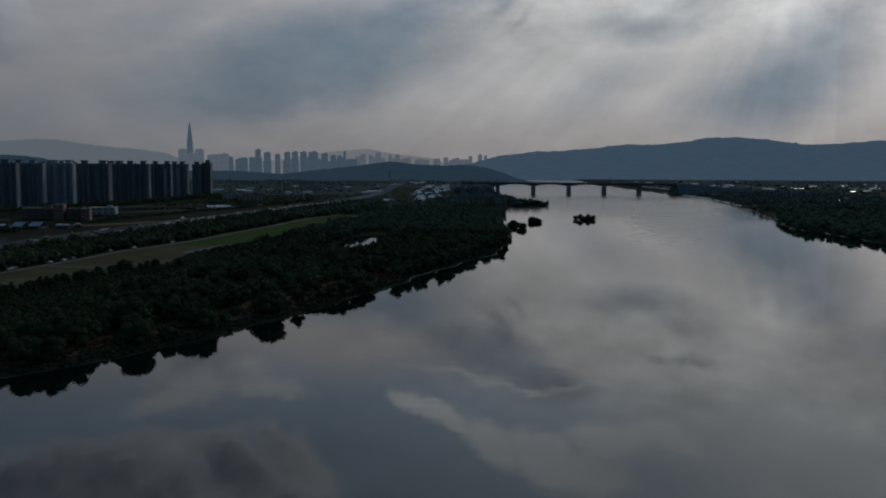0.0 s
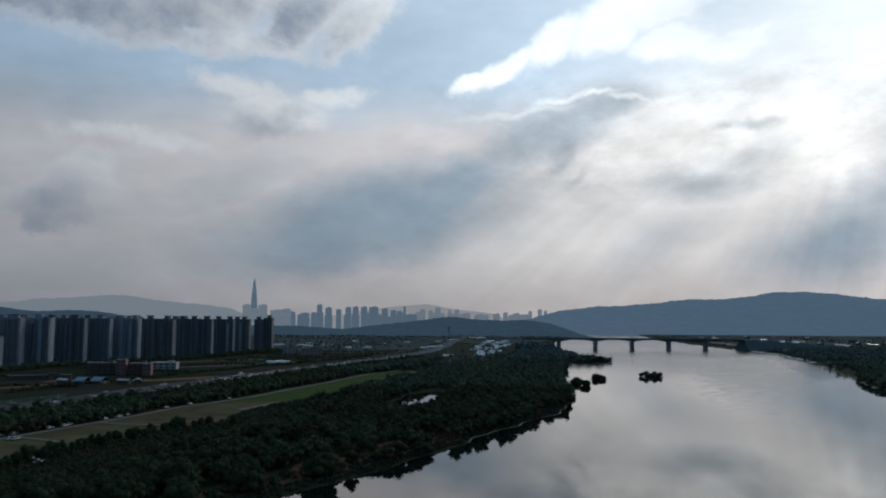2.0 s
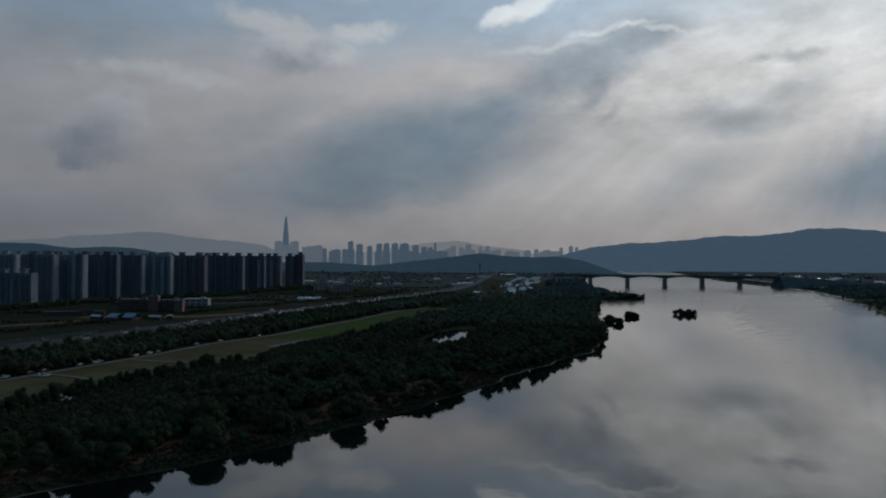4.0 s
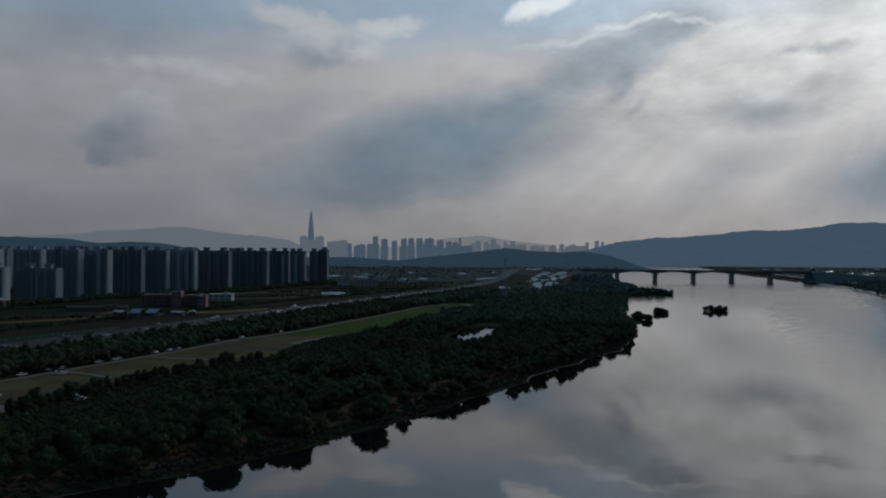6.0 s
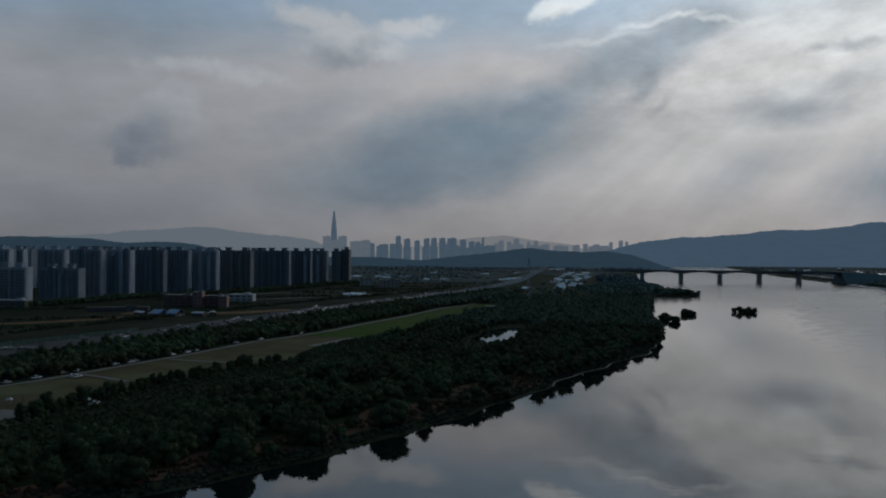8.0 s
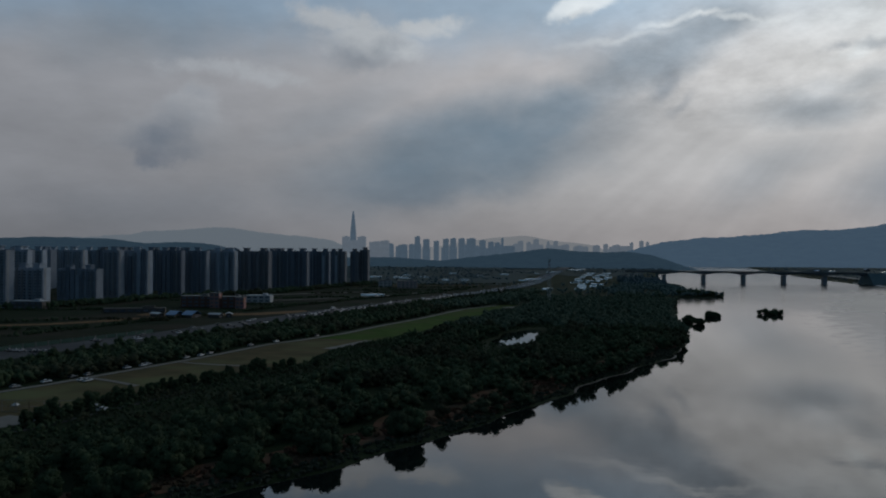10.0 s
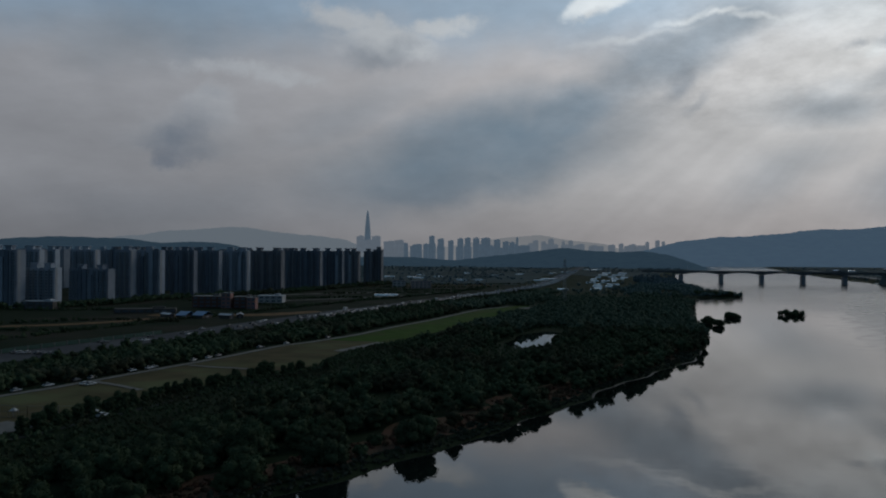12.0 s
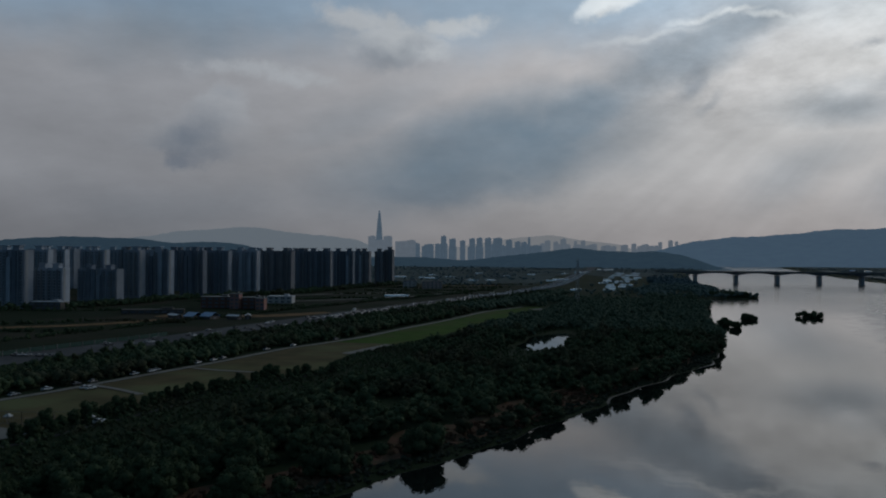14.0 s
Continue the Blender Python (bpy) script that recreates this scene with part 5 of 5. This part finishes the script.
def build_mast():
    x, y = 7.0, 948.0
    ob = thing("lattice_mast", "slim red and white lattice mast above the trees", "mast", "", (x, y, float(ground_z(x, y)) - 0.2))
    H, n = 49.5, 11
    for k in range(n):
        z0, z1 = H * k / n, H * (k + 1) / n
        r0, r1 = 1.9 - 1.2 * k / n, 1.9 - 1.2 * (k + 1) / n
        bm = bmesh.new()
        def bar(a, b, r):
            a, b = Vector(a), Vector(b)
            m = Matrix.Translation((a + b) / 2) @ (b - a).to_track_quat("Z", "Y").to_matrix().to_4x4()
            bmesh.ops.create_cone(bm, cap_ends=True, segments=5, radius1=r, radius2=r, depth=(b - a).length, matrix=m)
        cs = [(1, 1), (-1, 1), (-1, -1), (1, -1)]
        for i in range(4):
            a, b = cs[i], cs[(i + 1) % 4]
            bar((a[0] * r0, a[1] * r0, z0), (a[0] * r1, a[1] * r1, z1), 0.17)
            bar((a[0] * r0, a[1] * r0, z0), (b[0] * r1, b[1] * r1, z1), 0.09)
            bar((b[0] * r0, b[1] * r0, z0), (a[0] * r1, a[1] * r1, z1), 0.09)
            bar((a[0] * r1, a[1] * r1, z1), (b[0] * r1, b[1] * r1, z1), 0.09)
        part("lattice_section", bm, M_REDPAINT if k in (7, 9) else M_WHITE, ob)
    for z in (35, 46):
        part("platform", boxes_bm([(0, 0, z, 2.2, 2.2, 0.2), (0, -1.05, z + 0.5, 2.2, 0.08, 0.8), (0, 1.05, z + 0.5, 2.2, 0.08, 0.8)]), M_STEEL, ob)
    for a in range(3):
        part("antenna", boxes_bm([(1.4 * math.cos(a * 2.1), 1.4 * math.sin(a * 2.1), 47.6, 0.5, 0.5, 2.6)]), M_WHITE, ob)


build_mast()

# ---- vehicles ----
def car_paint(name, c):
    m = mat(name, c, tuple(v * 0.92 for v in c), 1.5, 0.3, where="object", spec=0.5)
    return m


M_TYRE = mat("tyre rubber", (0.03, 0.03, 0.03), (0.045, 0.045, 0.045), 0.3, 0.9, where="object")
M_CARGLASS = mat("car glass", (0.03, 0.035, 0.04), (0.05, 0.055, 0.06), 1.0, 0.12, where="object", spec=0.6)


def car_kind(label, paint, length=4.6, height=1.45, van=False):
    ob = thing("car", label, "car")
    bm = boxes_bm([(0, 0, 0.62, length, 1.82, 0.62)], 0.12)
    part("body", bm, paint, ob)
    bm = bmesh.new()
    front, back = (0.36, -0.47) if van else (0.20, -0.38)
    z0, z1 = 0.93, 2.3 if van else height
    low = [(length * front, 0.84, z0), (length * back, 0.84, z0), (length * back, -0.84, z0), (length * front, -0.84, z0)]
    top = [(length * (front - (0.06 if van else 0.14)), 0.68, z1), (length * (back + (0.01 if van else 0.1)), 0.68, z1), (length * (back + (0.01 if van else 0.1)), -0.68, z1), (length * (front - (0.06 if van else 0.14)), -0.68, z1)]
    a, b = [bm.verts.new(v) for v in low], [bm.verts.new(v) for v in top]
    for k in range(4):
        bm.faces.new((a[k], a[(k + 1) % 4], b[(k + 1) % 4], b[k]))
    bm.faces.new(b)
    part("cabin", bm, paint if van else M_CARGLASS, ob)
    part("roof", boxes_bm([(length * (-0.09 if not van else -0.06), 0, z1 + 0.02, length * (0.30 if not van else 0.70), 1.36, 0.06)]), paint, ob)
    for sx in (-1, 1):
        for sy in (-1, 1):
            bm = bmesh.new()
            bmesh.ops.create_cone(bm, cap_ends=True, segments=10, radius1=0.33, radius2=0.33, depth=0.22, matrix=Matrix.Translation((sx * length * 0.31, sy * 0.82, 0.33)) @ Matrix.Rotation(math.pi / 2, 4, "X"))
            part("wheel", bm, M_TYRE, ob)
    return ob


CARS = [car_kind("white saloon car in expressway traffic", car_paint("white car paint", (0.56, 0.56, 0.56))),
        car_kind("dark grey saloon car in expressway traffic", car_paint("dark car paint", (0.05, 0.052, 0.056))),
        car_kind("silver saloon car in expressway traffic", car_paint("silver car paint", (0.24, 0.245, 0.25))),
        car_kind("white delivery van in expressway traffic", car_paint("white van paint", (0.40, 0.40, 0.39)), 5.4, 2.2, True),
        car_kind("black saloon car in expressway traffic", car_paint("black car paint", (0.02, 0.02, 0.022)))]
CAR_USED = [False] * len(CARS)


def put_car(kind, x, y, z, heading, group, label=""):
    m = pose(x, y, z, 0, 0, heading)
    if CAR_USED[kind]:
        ob = copy_thing(CARS[kind], m)
    else:
        ob, CAR_USED[kind] = CARS[kind], True
        ob.matrix_basis = m
    ob["group"] = group
    if label:
        ob["label"] = label
    return ob


random.seed(12)


def road_car(y, off):
    slope = (road_x(y + 4) - road_x(y - 4)) / 8
    x = road_x(y) + off
    put_car(random.choices(range(5), (3, 3, 3, 0.5, 2))[0], x, y, float(ground_z(road_x(y), y)) + 0.16 + 0.02, math.degrees(math.atan2(1, slope)) + (180 if off < 0 else 0), "cars on the expressway")


for off in (3.2, 6.6, 10.0, 13.0):
    y = 420.0
    while y < 1010:
        road_car(y, off)
        y += random.uniform(7, 14) if y > 640 else random.uniform(30, 90)
for off in (-3.2, -6.6, -10.0):
    y = 420.0
    while y < 1010:
        road_car(y, off)
        y += random.uniform(35, 90)


def far_traffic():
    """The jam beyond, too far off to be told apart: bodies and cabins of many cars in one mesh."""
    V, F = [], []
    for off in (-10.0, -6.6, -3.2, 3.2, 6.6, 10.0, 13.0):
        y = 1012.0
        while y < 2300:
            x, z = road_x(y) + off, float(ground_z(road_x(y), y)) + 0.3
            tall = random.choice((1.45, 1.5, 1.6, 2.3))
            for half, length, z0, z1 in ((0.9, 2.2, 0.0, 0.85), (0.74, 1.2, 0.85, tall)):
                i = len(V)
                V += [(x + sx * half, y + sy * length, z + zz) for zz in (z0, z1) for sx, sy in ((-1, -1), (1, -1), (1, 1), (-1, 1))]
                F += [(i + 4, i + 5, i + 6, i + 7), (i, i + 1, i + 5, i + 4), (i + 1, i + 2, i + 6, i + 5), (i + 2, i + 3, i + 7, i + 6), (i + 3, i, i + 4, i + 7)]
            y += random.uniform(7, 14) if off > 0 else random.uniform(25, 70)
    tagged(mesh_ob("traffic", V, F, M_JAM), "dense line of distant pale cars on the expressway", "cars", kind="stuff")


M_JAM = mat("distant car paint", (0.62, 0.62, 0.62), (0.30, 0.31, 0.32), 7, 0.3, vary=0.5, spec=0.5)
far_traffic()
PARKED = ["white car parked beside the park path", "dark grey car parked beside the park path", "silver car parked beside the park path", "white van parked beside the park path", "black car parked beside the park path"]
for y in (338, 352, 366, 374, 398, 408, 412, 440, 451, 459, 498, 520, 560):
    x = float(at_y(y, PT_Y, PT_X)) - 4.5 + random.uniform(-1, 0.5)
    k = random.choice([0, 0, 2, 2, 1])
    put_car(k, x, y, float(ground_z(x, y)) + 0.05, 75 + random.uniform(-8, 8), "cars parked in the park", PARKED[k])
for x, y in ((-153, 297), (-195, 357), (-192, 356)):
    put_car(0, x, y, float(ground_z(x, y)) + 0.2, 70, "cars parked in the park", PARKED[0])

# ---- small things by the road and the court ----
M_GREENPANEL = mat("green barrier panels", (0.025, 0.070, 0.055), (0.036, 0.085, 0.066), 2, 0.6, where="object")
for k in range(22):
    y = 360 + k * 8.0
    x = road_x(y) - 17
    a = math.degrees(math.atan2(8.0, road_x(y + 8) - road_x(y)))
    ob = thing("noise_barrier", "green noise barrier panel beside the expressway", "barrier", "noise barrier along the expressway", (x, y, float(ground_z(x, y)) - 0.05), radians(a))
    part("post", boxes_bm([(-3.9, 0, 1.25, 0.25, 0.25, 2.5)]), M_STEEL, ob)
    part("panel", boxes_bm([(0, 0, 1.2, 7.5, 0.12, 2.2)]), M_GREENPANEL, ob)


def canopy(x, y, turn):
    """A white event tent with a four-sided roof on thin legs."""
    ob = thing("canopy_tent", "small white canopy tent on the playing field", "tent", "canopy tents", (x, y, float(ground_z(x, y)) + 0.15), radians(turn))
    bm = bmesh.new()
    bmesh.ops.create_cone(bm, cap_ends=True, segments=4, radius1=1.7, radius2=0.1, depth=0.9, matrix=Matrix.Translation((0, 0, 2.4)) @ Matrix.Rotation(math.pi / 4, 4, "Z"))
    part("roof", bm, M_WHITE, ob)
    for sx in (-1, 1):
        for sy in (-1, 1):
            part("leg", boxes_bm([(sx * 1.1, sy * 1.1, 1.0, 0.08, 0.08, 2.0)]), M_STEEL, ob)


for x, y, a in ((-183, 293, 10), (-156, 297, 20)):
    canopy(x, y, a)


def court_fence(x0, y0, x1, y1, label):
    ob = thing("court_fence", label, "fence", "", (x0, y0, float(ground_z(x0, y0))))
    n = max(2, int(math.hypot(x1 - x0, y1 - y0) / 4))
    for k in range(n + 1):
        px, py = (x1 - x0) * k / n, (y1 - y0) * k / n
        part("post", boxes_bm([(px, py, 2.2, 0.14, 0.14, 4.4)]), M_STEEL, ob)
    for z in (0.4, 2.3, 4.3):
        bm = bmesh.new()
        a, c = Vector((0, 0, z)), Vector((x1 - x0, y1 - y0, z))
        m = Matrix.Translation((a + c) / 2) @ (c - a).to_track_quat("Z", "Y").to_matrix().to_4x4()
        bmesh.ops.create_cone(bm, cap_ends=True, segments=6, radius1=0.05, radius2=0.05, depth=(c - a).length, matrix=m)
        part("rail", bm, M_STEEL, ob)


court_fence(-191, 290, -176, 290, "tall grey steel fence round the sandy court")
court_fence(-176, 290, -161, 293, "tall grey steel fence beside the sandy court")
